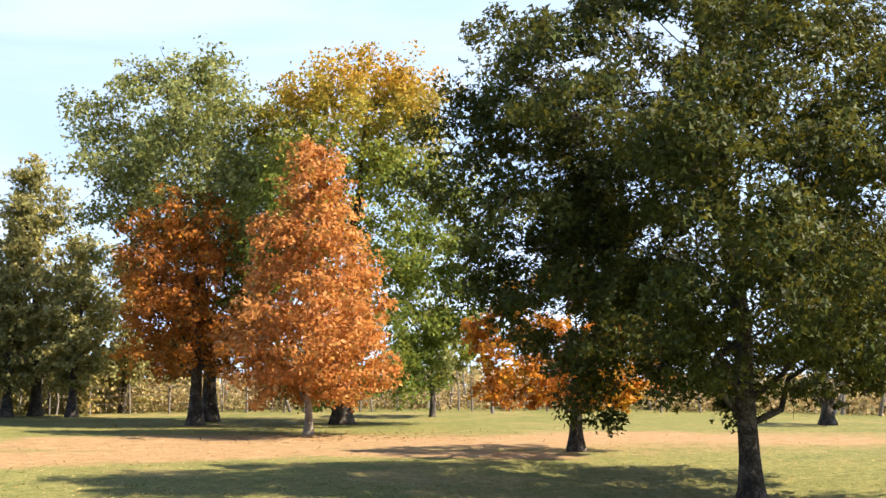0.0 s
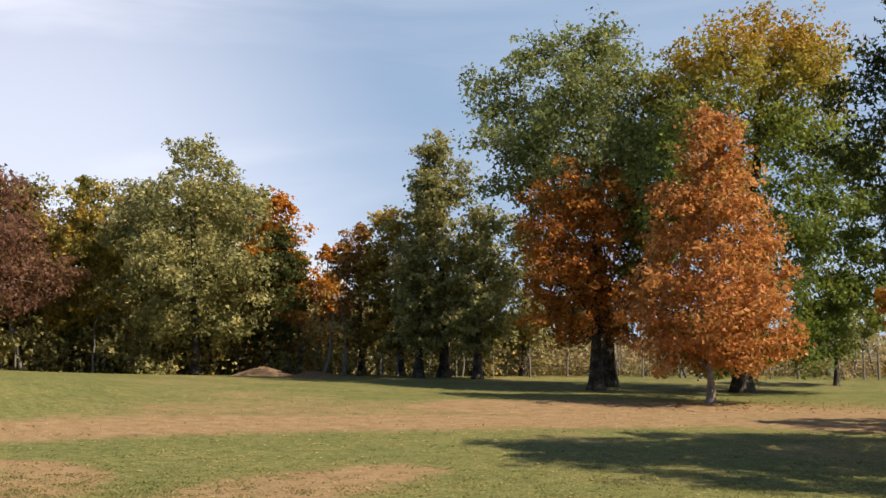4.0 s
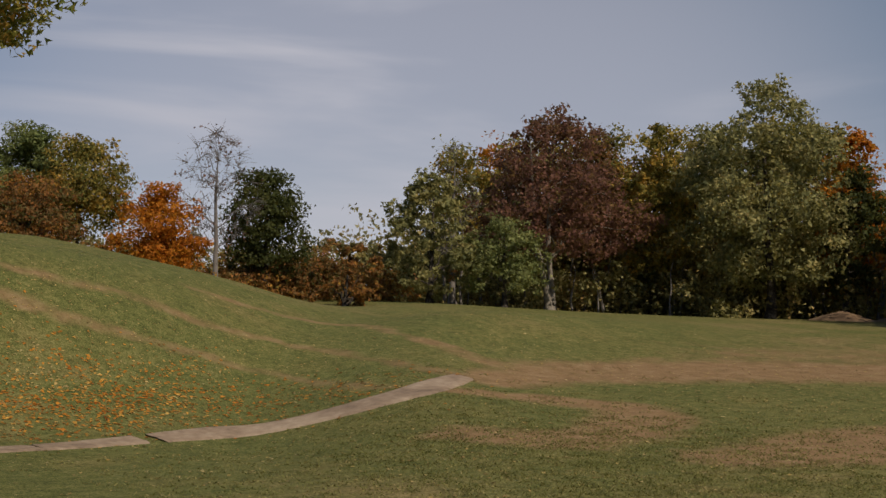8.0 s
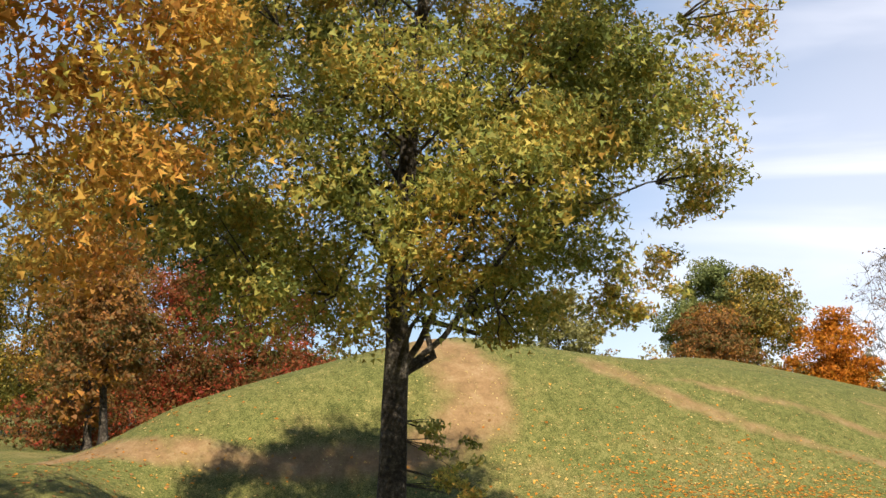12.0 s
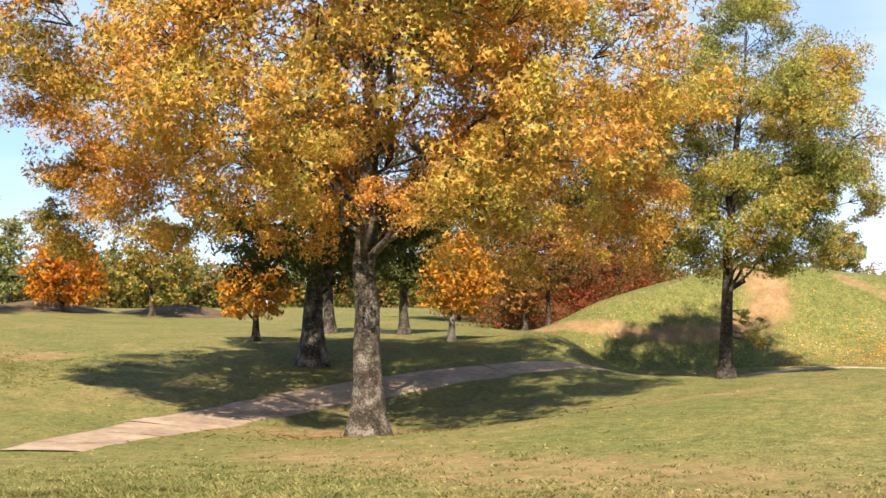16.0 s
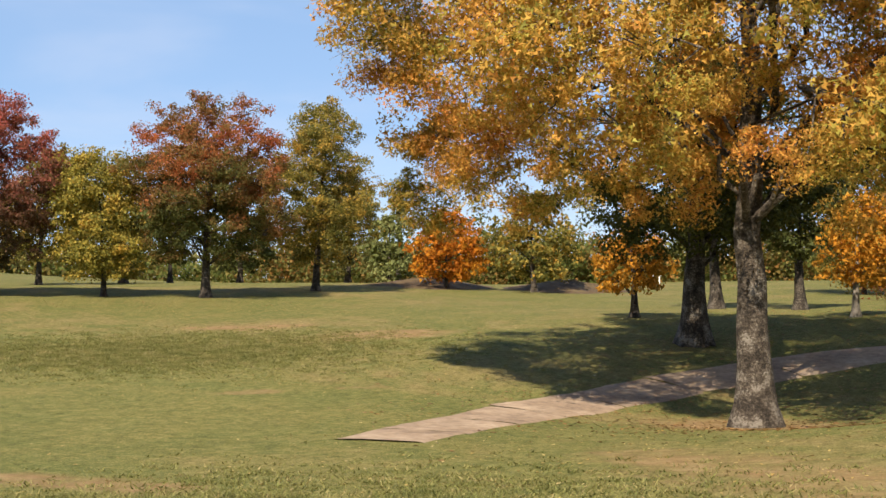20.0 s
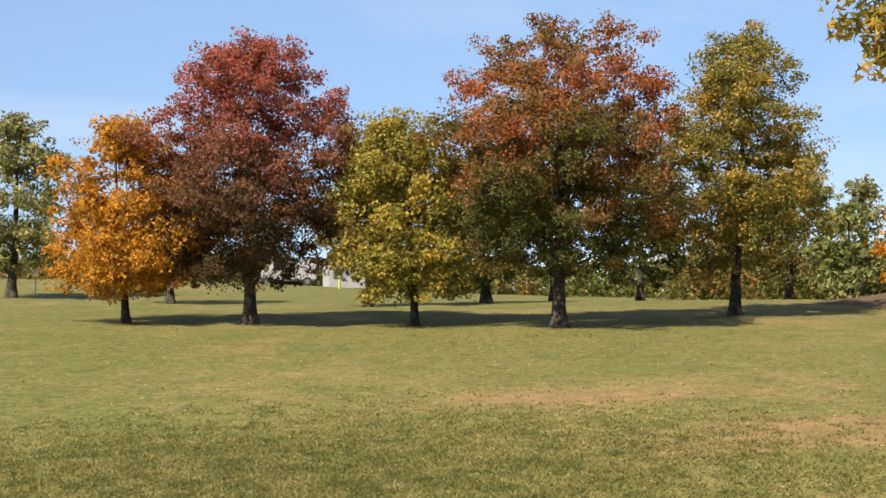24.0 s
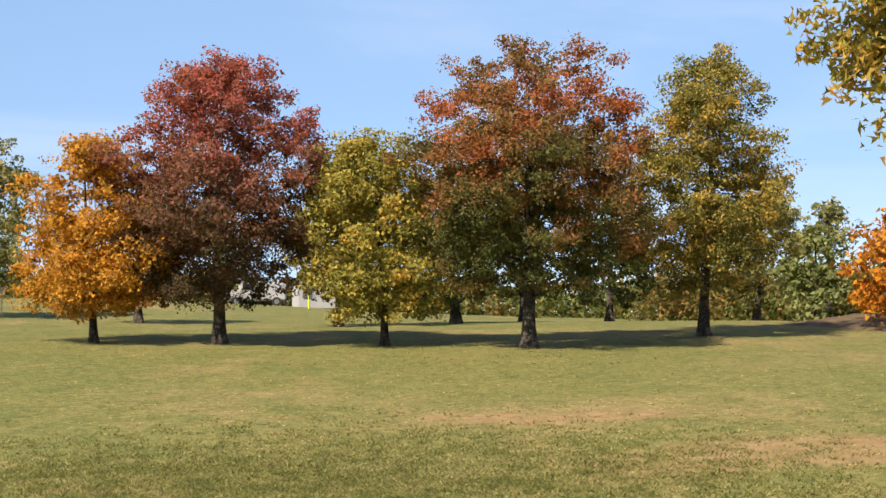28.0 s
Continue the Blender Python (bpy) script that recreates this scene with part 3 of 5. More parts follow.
def strip_mesh(name, c, mat, lift, ragged, seed, m=8):
    """A strip laid on the ground along rows of (x, y, half width)."""
    rng = np.random.default_rng(seed)
    n = len(c)
    tan = np.gradient(c[:, :2], axis=0)
    tan /= np.linalg.norm(tan, axis=1)[:, None]
    nor = np.stack([-tan[:, 1], tan[:, 0]], -1)
    rag = [1 + ragged * np.convolve(rng.normal(size=n + 4), [0.15, 0.2, 0.3, 0.2, 0.15], "valid") for _ in range(2)]
    skew = rng.normal() * 0.06
    verts = []
    for k in range(m + 1):
        f = 2 * k / m - 1
        w = c[:, 2] * np.where(f < 0, rag[0], rag[1])
        p = c[:, :2] + nor * (f * w)[:, None] + tan * (rng.normal() * 0.03 + skew * f)
        edge = 1 - abs(f) ** 6
        verts.append(np.stack([p[:, 0], p[:, 1], ground_z(p[:, 0], p[:, 1]) + lift * (2 * edge - 1)], -1))
    verts = np.stack(verts, 1).reshape(-1, 3)
    i = (np.arange(n - 1)[:, None] * (m + 1) + np.arange(m)[None, :]).ravel()
    return mesh_from(name, verts, np.stack([i, i + 1, i + m + 2, i + m + 1], -1), mat)


def paved_path(line, joints, label, seed=3):
    """A footpath of worn slabs: line of (x, y, half width), broken at the given joints (start and width, in metres along it)."""
    pts = np.array(line, float)
    d = np.concatenate([[0], np.cumsum(np.hypot(*np.diff(pts[:, :2], axis=0).T))])
    s = np.linspace(0, d[-1], int(d[-1] / 0.25))
    c = np.stack([np.interp(s, d, pts[:, k]) for k in range(3)], -1)
    for _ in range(8):
        c[1:-1] = (c[:-2] + 2 * c[1:-1] + c[2:]) / 4
    root = new("path")
    tagged(root, label, "path", kind="structure")
    at = 0.0
    for k, (start, gap) in enumerate(list(joints) + [(d[-1], 0.0)]):
        q = np.linspace(at, start, max(6, int((start - at) / 0.3)))
        part("slab", strip_mesh("slab", np.stack([np.interp(q, s, c[:, a]) for a in range(3)], -1), CONCRETE, 0.03, 0.12, seed + k), root)
        at = start + gap


# ---- trees ----
PROFILES = {  # crown radius against height, foot to top
    "round": [(0, 0.45), (0.12, 0.8), (0.3, 1.0), (0.5, 0.97), (0.7, 0.8), (0.88, 0.48), (1, 0.1)],
    "cone": [(0, 0.6), (0.1, 0.95), (0.25, 1.0), (0.45, 0.85), (0.65, 0.62), (0.85, 0.36), (1, 0.06)],
    "dome": [(0, 0.75), (0.12, 0.95), (0.3, 1.0), (0.55, 0.9), (0.75, 0.7), (0.92, 0.4), (1, 0.1)],
    "spire": [(0, 0.7), (0.2, 1.0), (0.45, 0.75), (0.7, 0.48), (0.9, 0.28), (1, 0.08)],
    "broad": [(0, 0.55), (0.1, 0.85), (0.25, 1.0), (0.45, 1.0), (0.65, 0.85), (0.85, 0.55), (1, 0.12)],
    "ball": [(0, 0.6), (0.12, 0.88), (0.3, 1.0), (0.55, 1.0), (0.75, 0.86), (0.9, 0.58), (1, 0.18)],
    "bush": [(0, 0.85), (0.2, 1.0), (0.5, 0.95), (0.75, 0.75), (1, 0.2)],
}


def part(name, me, parent, label=""):
    ob = new(name, me)
    ob.parent = parent
    return tagged(ob, label)


def tubes(paths, sides):
    """Tapered tubes in one vertex and face list: each path an array of x, y, z, radius."""
    verts, faces, base = [], [], 0
    ang = np.linspace(0, 2 * np.pi, sides, endpoint=False)
    for p in paths:
        p = np.asarray(p, float)
        d = np.gradient(p[:, :3], axis=0)
        d /= np.linalg.norm(d, axis=1)[:, None] + 1e-9
        ref = np.where(np.abs(d[:, 2:3]) > 0.9, [[1.0, 0, 0]], [[0, 0, 1.0]])
        u = np.cross(d, ref)
        u /= np.linalg.norm(u, axis=1)[:, None] + 1e-9
        v = np.cross(d, u)
        ring = p[:, None, :3] + p[:, None, 3:] * (np.cos(ang)[None, :, None] * u[:, None] + np.sin(ang)[None, :, None] * v[:, None])
        verts.append(ring.reshape(-1, 3))
        n = len(p)
        i = np.arange(n - 1)[:, None] * sides
        k = np.arange(sides)[None, :]
        k2 = (k + 1) % sides
        faces.append(base + np.stack([i + k, i + k2, i + sides + k2, i + sides + k], -1).reshape(-1, 4))
        base += n * sides
    return np.concatenate(verts), np.concatenate(faces)


LEAF_SHAPES = {  # outline in the leaf's plane
    "small": [(0, -0.55), (0.42, 0.35), (-0.42, 0.35)],
    "dart": [(0, -0.5), (0.5, 0.32), (0, 0.06), (-0.5, 0.32)],
    "plain": [(0, -0.5), (0.33, -0.05), (0, 0.5), (-0.33, -0.05)],
}


def leaf_mesh(name, centres, normals, sizes, rng, mat, shape="plain"):
    out = np.array(LEAF_SHAPES[shape])
    k, n = len(out), len(centres)
    t = np.cross(normals, rng.normal(size=(n, 3)))
    t /= np.linalg.norm(t, axis=1)[:, None] + 1e-9
    b = np.cross(normals, t)
    bend = 0.25 * np.abs(out[:, 0])
    v = centres[:, None] + sizes[:, None, None] * (out[None, :, :1] * t[:, None] + out[None, :, 1:] * b[:, None] + bend[None, :, None] * normals[:, None])
    me = bpy.data.meshes.new(name)
    me.vertices.add(n * k)
    me.vertices.foreach_set("co", v.astype(np.float32).ravel())
    me.loops.add(n * k)
    me.loops.foreach_set("vertex_index", np.arange(n * k, dtype=np.int32))
    me.polygons.add(n)
    me.polygons.foreach_set("loop_start", np.arange(0, n * k, k, dtype=np.int32))
    me.materials.append(mat)
    me.update(calc_edges=True)
    return me


def ball(rng, n, power=2.0):
    """Random points in the unit ball, thinned or packed by power."""
    d = rng.normal(size=(n, 3))
    d /= np.linalg.norm(d, axis=1)[:, None] + 1e-9
    return d * (rng.random(n) ** (1 / power))[:, None]


def sprays(rng, centres, radii, leaves, flat=0.7, weight=1.0):
    """Leaf places and facings: each bough breaks into sprays, each spray into leaves."""
    n = len(centres)
    share = weight * radii**2
    subs = 8
    sc = np.repeat(centres, subs, axis=0) + ball(rng, n * subs, 2.4) * np.repeat(radii, subs)[:, None] * np.array([1, 1, flat])
    sr = np.repeat(radii, subs) * (0.25 + 0.28 * rng.random(n * subs))
    w = np.repeat(share, subs) * (0.5 + rng.random(n * subs))
    which = rng.choice(n * subs, size=leaves, p=w / w.sum())
    q = ball(rng, leaves, 2.2)
    pos = sc[which] + q * sr[which][:, None] * np.array([1.15, 1.15, 0.75])
    out = pos - centres[which // subs]
    out /= np.linalg.norm(out, axis=1)[:, None] + 1e-6
    crown = pos - centres.mean(axis=0)
    crown /= np.linalg.norm(crown, axis=1)[:, None] + 1e-6
    nor = 0.9 * rng.normal(size=(leaves, 3)) + 0.6 * out + 0.3 * crown + np.array([0, 0, 0.4])
    nor /= np.linalg.norm(nor, axis=1)[:, None] + 1e-9
    return pos, nor, which // subs


def tree(name, label, x, y, height, radius, leaf, profile="round", foot=0.2, off=(0.0, 0.0), trunk=0.25, boughs=90, leaves=12000, size=0.12,
         puff=0.1, lean=(0.0, 0.0), seed=1, shape="plain", bark=None, limbs=16, group="", lumps=0.24, category="tree", hollow=0.36, extra=(), stems=1, flat=0.7, squash=(1.0, 1.0), extra_weight=1.0, extra_size=1.0, apart=False):
    """A tree at (x, y): trunk with limbs, and a crown of leafy boughs. foot: the crown's lower edge as a share of the height; puff: a bough's size likewise.
    extra: further boughs at (dx, dy, height, radius), with leaves of their own density and size."""
    rng = np.random.default_rng(seed)
    near = leaves > 36000
    if not near:
        leaves, size, shape = int(leaves * 1.7), size * 0.8, "small"
    root = new(name)
    root.location = (x, y, float(ground_z(x, y)))
    tagged(root, label, category, group)
    prof = np.array(PROFILES[profile])
    h0 = foot * height

    def axis(u):
        s = np.clip(u, 0, 1)
        return np.stack([lean[0] * s * height + off[0] * s**1.5, lean[1] * s * height + off[1] * s**1.5], -1)
    # boughs inside the crown's outline
    u = rng.random(boughs * 4)
    u = u[rng.random(len(u)) < np.interp(u, prof[:, 0], prof[:, 1]) ** 1.4][:boughs]
    u = np.sort(np.concatenate([u, [0.97, 0.9, 0.93]]))
    n = len(u)
    rb = np.minimum(puff * height, 0.55 * radius) * (0.65 + 0.7 * rng.random(n))
    ang = np.arange(n) * 2.39996 + rng.normal(size=n) * 0.5
    lobe = sum(np.sin(ang * k + rng.random() * 6.28 + u * kk * 6.28) / k for k, kk in ((2, 1.3), (3, -1.7), (5, 2.3)))
    env = np.interp(u, prof[:, 0], prof[:, 1]) * radius * (1 + lumps * 0.5 * lobe)
    rr = np.maximum(env - 0.45 * rb, 0.1 * radius * rng.random(n)) * np.clip(rng.random(n) ** hollow, 0.1, 1)
    zc = np.clip(h0 + u * (height - h0), h0 + 0.5 * rb * flat, height - 0.6 * rb * flat)
    ctr = axis(zc / height)
    c = np.stack([ctr[:, 0] + rr * np.cos(ang) * squash[0], ctr[:, 1] + rr * np.sin(ang) * squash[1], zc], -1)
    if extra:
        e = np.array(extra, float)
        c, rb, rr = np.concatenate([c, e[:, :3]]), np.concatenate([rb, e[:, 3]]), np.concatenate([rr, np.hypot(e[:, 0], e[:, 1])])
        n = len(c)
    # trunk and limbs
    m = 14
    s = np.linspace(0, 1, m) ** 1.3 * 0.86
    a = axis(s)
    wob = np.cumsum(rng.normal(size=(m, 2)) * 0.004 * height, axis=0) * np.clip(s / 0.3, 0, 1)[:, None]
    paths = []
    for k in range(stems):
        fork = np.array([0.0, 0.0]) if stems == 1 else np.array([math.cos(2.2 + 2.6 * k), math.sin(2.2 + 2.6 * k)]) * 0.22 * radius
        hs = s * height
        rad = trunk * np.maximum(0.05, 1 - s / 0.9) ** 0.8 * (1 + 0.75 * np.exp(-hs / (1.1 * trunk)) + 0.12 * np.exp(-hs / (4.0 * trunk)))
        stem = np.stack([a[:, 0] + wob[:, 0] + fork[0] * (0.25 + s * 2), a[:, 1] + wob[:, 1] + fork[1] * (0.25 + s * 2), hs - 0.15 * (s == 0), rad], -1)
        foot_h = np.array([0.12, 0.4, 0.9, 2.0]) * trunk * 2
        if hs[1] > foot_h[-1]:
            add_r = trunk * (1 + 0.75 * np.exp(-foot_h / (1.1 * trunk)) + 0.12 * np.exp(-foot_h / (4.0 * trunk)))
            q = np.interp(foot_h, stem[:, 2], stem[:, 0]), np.interp(foot_h, stem[:, 2], stem[:, 1])
            stem = np.concatenate([stem[:1], np.stack([*q, foot_h, add_r], -1), stem[1:]])
        paths.append(stem)
    # root flare
    for k in range(6 if trunk > 0.12 else 0):
        g = k * 1.047 + rng.random()
        q = np.linspace(0, 1, 5)[:, None]
        d = np.array([[math.cos(g), math.sin(g)]])
        paths.append(np.concatenate([d * (0.45 + 1.45 * q) * trunk, (1 - q) ** 2 * trunk * 1.5 - 0.08, (0.5 - 0.38 * q) * trunk], 1))
    order = rng.permutation(n - len(extra))[: limbs]
    for i in order:
        stem = paths[rng.integers(stems)]
        zs = float(np.clip(c[i, 2] - (0.3 + 0.5 * rng.random()) * rr[i], h0 * 0.8, 0.8 * height))
        a0 = np.array([np.interp(zs, stem[:, 2], stem[:, 0]), np.interp(zs, stem[:, 2], stem[:, 1]), zs])
        q = np.linspace(0, 1, 7)[:, None]
        mid = a0 + (c[i] - a0) * q + np.concatenate([rng.normal(size=(7, 2)) * 0.09, 0.2 * np.sin(q * np.pi) + 0.06 * rng.normal(size=(7, 1))], 1) * rr[i] * (q * (1 - q) * 4)
        r0 = max(0.018, np.interp(zs, stem[:, 2], stem[:, 3]) * (0.22 + 0.18 * rng.random()))
        paths.append(np.concatenate([mid, r0 * (1 - 0.88 * q)], 1))
    v, f = tubes(paths, 9 if near else 6)
    twigs = []
    for i in range(n):
        zs = max(h0 * 0.9, c[i, 2] - 0.4 * rr[i]) if i < n - len(extra) or rr[i] > 1.6 else c[i, 2] + 0.2
        k = 0.86 if i < n - len(extra) else 0.94 if rr[i] > 1.6 else 0.1
        hang = 0.2 if i >= n - len(extra) and rr[i] > 1.6 else 0.0
        a0 = np.array([*(k * c[i, :2] + (1 - k) * axis(zs / height)), (0.05 + k) * c[i, 2] + (0.95 - k) * zs + hang])
        for tip in c[i] + ball(rng, 9 if name == "bare_tree" else 1 if hang else 4 if near else 2 if leaves > 30000 else 1, 1.5) * rb[i] * 0.95:
            q = np.linspace(0, 1, 4)[:, None]
            bow = np.concatenate([rng.normal(size=(4, 2)) * 0.06, 0.1 * np.sin(q * np.pi)], 1) * rb[i]
            twigs.append(np.concatenate([a0 + (tip - a0) * q + bow * q, (0.0014 if i < n - len(extra) else 0.0007) * height * (1.25 - q)], 1))
    v2, f2 = tubes(twigs, 3)
    part("trunk", mesh_from("trunk", np.concatenate([v, v2]), np.concatenate([f, f2 + len(v)]), bark or SHADED_BARK), root)
    added = np.arange(n) >= n - len(extra)
    pos, nor, bough = sprays(rng, c, rb, leaves, flat, np.where(added, extra_weight, 1.0))
    pos[:, 2] = np.maximum(pos[:, 2], 0.03)
    lengths = size * (0.6 + 0.8 * rng.random(leaves))
    low = added[bough] if apart else np.zeros(leaves, bool)
    lengths[added[bough]] *= extra_size
    part("crown", leaf_mesh("crown", pos[~low], nor[~low], lengths[~low], rng, LEAVES[leaf], shape), root)
    if low.any():
        part("low_branch", leaf_mesh("low_branch", pos[low], nor[low], lengths[low], rng, LEAVES[leaf], "dart"), root, "hanging sprays of pointed leaves")
    return root


def thicket(name, label, line, height, deep, boughs, leaves, leaf, size=0.2, seed=1, category="bushes", ragged=0.5):
    """A belt of undergrowth or far wood along a line, too dense to count."""
    rng = np.random.default_rng(seed)
    leaves, size = int(leaves * 1.4), size * 0.87
    pts = np.array(line, float)
    d = np.concatenate([[0], np.cumsum(np.hypot(*np.diff(pts, axis=0).T))])
    s = rng.random(boughs) * d[-1]
    x = np.interp(s, d, pts[:, 0]) + rng.normal(size=boughs) * deep
    y = np.interp(s, d, pts[:, 1]) + rng.normal(size=boughs) * deep
    top = height * (1 - ragged + ragged * (0.5 + 0.5 * np.sin(s * 0.37 + seed) * np.sin(s * 0.13 + 2 * seed)) + 0.15 * rng.normal(size=boughs))
    r = height * (0.16 + 0.14 * rng.random(boughs))
    c = np.stack([x, y, ground_z(x, y) + np.maximum(0.6 * r, rng.random(boughs) ** 0.7 * top - 0.6 * r)], -1)
    pos, nor, _ = sprays(rng, c, r, leaves // 2, 0.9)
    # loose growth that closes the belt between the boughs
    rest = leaves - len(pos)
    s2 = rng.random(rest) * d[-1]
    x2 = np.interp(s2, d, pts[:, 0]) + rng.normal(size=rest) * deep * 0.8
    y2 = np.interp(s2, d, pts[:, 1]) + rng.normal(size=rest) * deep * 0.8
    top2 = 0.85 * height * (1 - ragged + ragged * (0.5 + 0.5 * np.sin(s2 * 0.37 + seed) * np.sin(s2 * 0.13 + 2 * seed)))
    pos = np.concatenate([pos, np.stack([x2, y2, ground_z(x2, y2) + rng.random(rest) * top2], -1)])
    face = rng.normal(size=(rest, 3)) + np.array([0, 0, 0.4])
    nor = np.concatenate([nor, face / np.linalg.norm(face, axis=1)[:, None]])
    pos[:, 2] = np.maximum(pos[:, 2], ground_z(pos[:, 0], pos[:, 1]) + 0.02)
    ob = new(name, leaf_mesh(name, pos, nor, size * (0.6 + 0.8 * rng.random(leaves)), rng, LEAVES[leaf], "small"))
    return tagged(ob, label, category, kind="stuff")


# ---- paths and bare strips ----
paved_path([(2.6, -15.6, 1.0), (-0.8, -15.3, 1.05), (-5.4, -14.7, 1.1), (-8.5, -13.8, 1.15), (-11.4, -12.2, 1.2), (-13.4, -10.1, 1.25), (-14.9, -7.7, 1.25), (-16.0, -5.0, 1.15), (-16.3, -2.8, 0.95),
            (-17.0, 0.0, 0.6), (-17.6, 2.6, 0.36), (-18.0, 5.4, 0.33), (-17.9, 7.0, 0.33), (-18.0, 8.95, 0.36), (-18.25, 11.2, 0.4), (-18.3, 12.5, 0.5), (-17.8, 13.5, 0.58), (-17.1, 14.4, 0.66), (-16.9, 15.4, 0.6), (-17.2, 16.5, 0.5), (-17.6, 17.7, 0.3)],
           [(1.9, 0.05), (4.6, 0.04), (7.6, 0.06), (10.9, 0.04), (14.4, 0.05), (18.0, 0.05), (22.0, 0.06), (34.5, 0.05), (37.0, 0.06), (39.0, 0.3)],
           "worn grey-tan footpath of cracked slabs across the grass")

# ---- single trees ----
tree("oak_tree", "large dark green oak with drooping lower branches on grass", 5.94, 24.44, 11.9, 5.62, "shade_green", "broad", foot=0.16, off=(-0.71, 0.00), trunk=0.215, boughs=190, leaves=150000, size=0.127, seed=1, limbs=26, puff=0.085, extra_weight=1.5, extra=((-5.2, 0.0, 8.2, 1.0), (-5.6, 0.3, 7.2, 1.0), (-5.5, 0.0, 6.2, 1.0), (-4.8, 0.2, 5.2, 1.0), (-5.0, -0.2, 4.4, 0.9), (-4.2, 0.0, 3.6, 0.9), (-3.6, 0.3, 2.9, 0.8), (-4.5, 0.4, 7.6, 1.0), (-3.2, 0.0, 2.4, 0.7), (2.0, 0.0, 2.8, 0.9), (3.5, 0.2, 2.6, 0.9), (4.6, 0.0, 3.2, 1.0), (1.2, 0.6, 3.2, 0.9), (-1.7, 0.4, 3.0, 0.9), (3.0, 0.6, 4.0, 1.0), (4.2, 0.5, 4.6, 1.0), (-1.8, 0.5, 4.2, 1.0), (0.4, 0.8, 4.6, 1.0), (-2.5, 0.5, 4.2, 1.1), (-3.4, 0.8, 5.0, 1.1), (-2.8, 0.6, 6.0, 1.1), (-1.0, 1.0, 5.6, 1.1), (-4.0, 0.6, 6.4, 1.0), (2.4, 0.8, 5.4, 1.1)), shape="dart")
tree("maple_tree", "slender orange maple with pale trunk on grass", -4.33, 39.42, 9.5, 2.94, "maple_orange", "cone", foot=0.12, off=(0.13, -0.00), trunk=0.134, boughs=138, leaves=16011, size=0.172, seed=2, bark=PALE_BARK, limbs=10, puff=0.085)
tree("maple_tree", "brown-orange maple in shade beside a taller green tree", -9.00, 44.91, 8.7, 3.17, "maple_brown", "dome", foot=0.21, off=(-0.33, 0.00), trunk=0.244, boughs=109, leaves=12748, size=0.182, seed=3, limbs=18)
tree("tall_tree", "tall green tree with an open crown", -9.06, 47.94, 14.4, 5.08, "tall_green", "ball", foot=0.40, off=(-1.11, 0.00), trunk=0.282, boughs=126, leaves=22385, size=0.195, seed=4, lumps=0.5, puff=0.09)
tree("tall_tree", "tall tree, golden at the top and green below", -3.86, 46.46, 14.2, 5.1, "gold_top", "ball", foot=0.08, off=(1.05, -0.00), trunk=0.337, boughs=142, leaves=35900, size=0.188, seed=5, puff=0.09, extra_weight=3.0, extra=((2.8, 0.0, 9.6, 1.2), (4.2, 0.4, 8.6, 1.2), (4.9, 0.0, 7.2, 1.2), (3.6, 0.2, 6.4, 1.2), (5.0, 0.3, 5.4, 1.2), (4.2, 0.0, 4.2, 1.2), (3.2, 0.4, 3.0, 1.1), (5.0, 0.0, 3.0, 1.1), (-1.8, 0.3, 12.6, 1.1), (-2.4, 0.0, 11.2, 1.1), (1.6, 0.2, 12.6, 1.1), (2.7, 0.0, 11.4, 1.1), (-2.6, 0.2, 9.6, 1.2)))
tree("maple_tree", "low maple turning from dark red to yellow", 3.38, 32.40, 4.8, 2.89, "red_gold", "dome", foot=0.25, off=(-0.22, 0.00), trunk=0.190, boughs=84, leaves=9194, size=0.147, seed=6)
tree("oak_tree", "light green young tree behind the tall trees", -0.54, 52.40, 4.6, 1.98, "light_green", "round", foot=0.25, off=(0.12, -0.00), trunk=0.119, boughs=46, leaves=3389, size=0.197, seed=7)
tree("oak_tree", "small dark tree far across the grass", 13.92, 45.47, 3.1, 1.71, "dark_green", "round", foot=0.21, off=(0.31, -0.00), trunk=0.226, boughs=25, leaves=3749, size=0.147, seed=8)
tree("tall_tree", "narrow brownish-green tree at the wood's edge", -18.24, 51.73, 11.1, 1.37, "olive", "spire", foot=0.11, off=(0.75, 0.32), trunk=0.201, boughs=54, leaves=5981, size=0.208, seed=9)
tree("oak_tree", "dark olive tree at the wood's edge", -17.49, 53.13, 10.0, 2.80, "olive", "round", foot=0.13, off=(0.35, 0.15), trunk=0.230, boughs=71, leaves=10430, size=0.212, seed=10)
tree("oak_tree", "olive green tree at the wood's edge", -15.52, 51.77, 7.2, 1.73, "olive", "round", foot=0.18, off=(0.40, 0.17), trunk=0.198, boughs=37, leaves=4732, size=0.205, seed=11)
tree("oak_tree", "olive green tree at the wood's edge", -14.62, 56.51, 7.1, 1.52, "olive", "round", foot=0.17, off=(0.07, 0.03), trunk=0.159, boughs=33, leaves=3535, size=0.220, seed=12)
tree("oak_tree", "olive and gold tree at the wood's edge", -19.93, 54.29, 7.7, 2.00, "olive_gold", "round", foot=0.16, off=(-0.67, -0.28), trunk=0.159, boughs=46, leaves=5189, size=0.220, seed=13)
tree("oak_tree", "brown and olive tree at the wood's edge", -22.37, 55.45, 7.1, 2.00, "autumn_mix", "round", foot=0.21, off=(-0.13, -0.05), trunk=0.165, boughs=46, leaves=4192, size=0.227, seed=14)
tree("oak_tree", "olive young tree at the wood's edge", -12.70, 60.59, 5.6, 2.32, "olive", "round", foot=0.21, off=(0.13, 0.05), trunk=0.167, boughs=46, leaves=3739, size=0.231, seed=15)
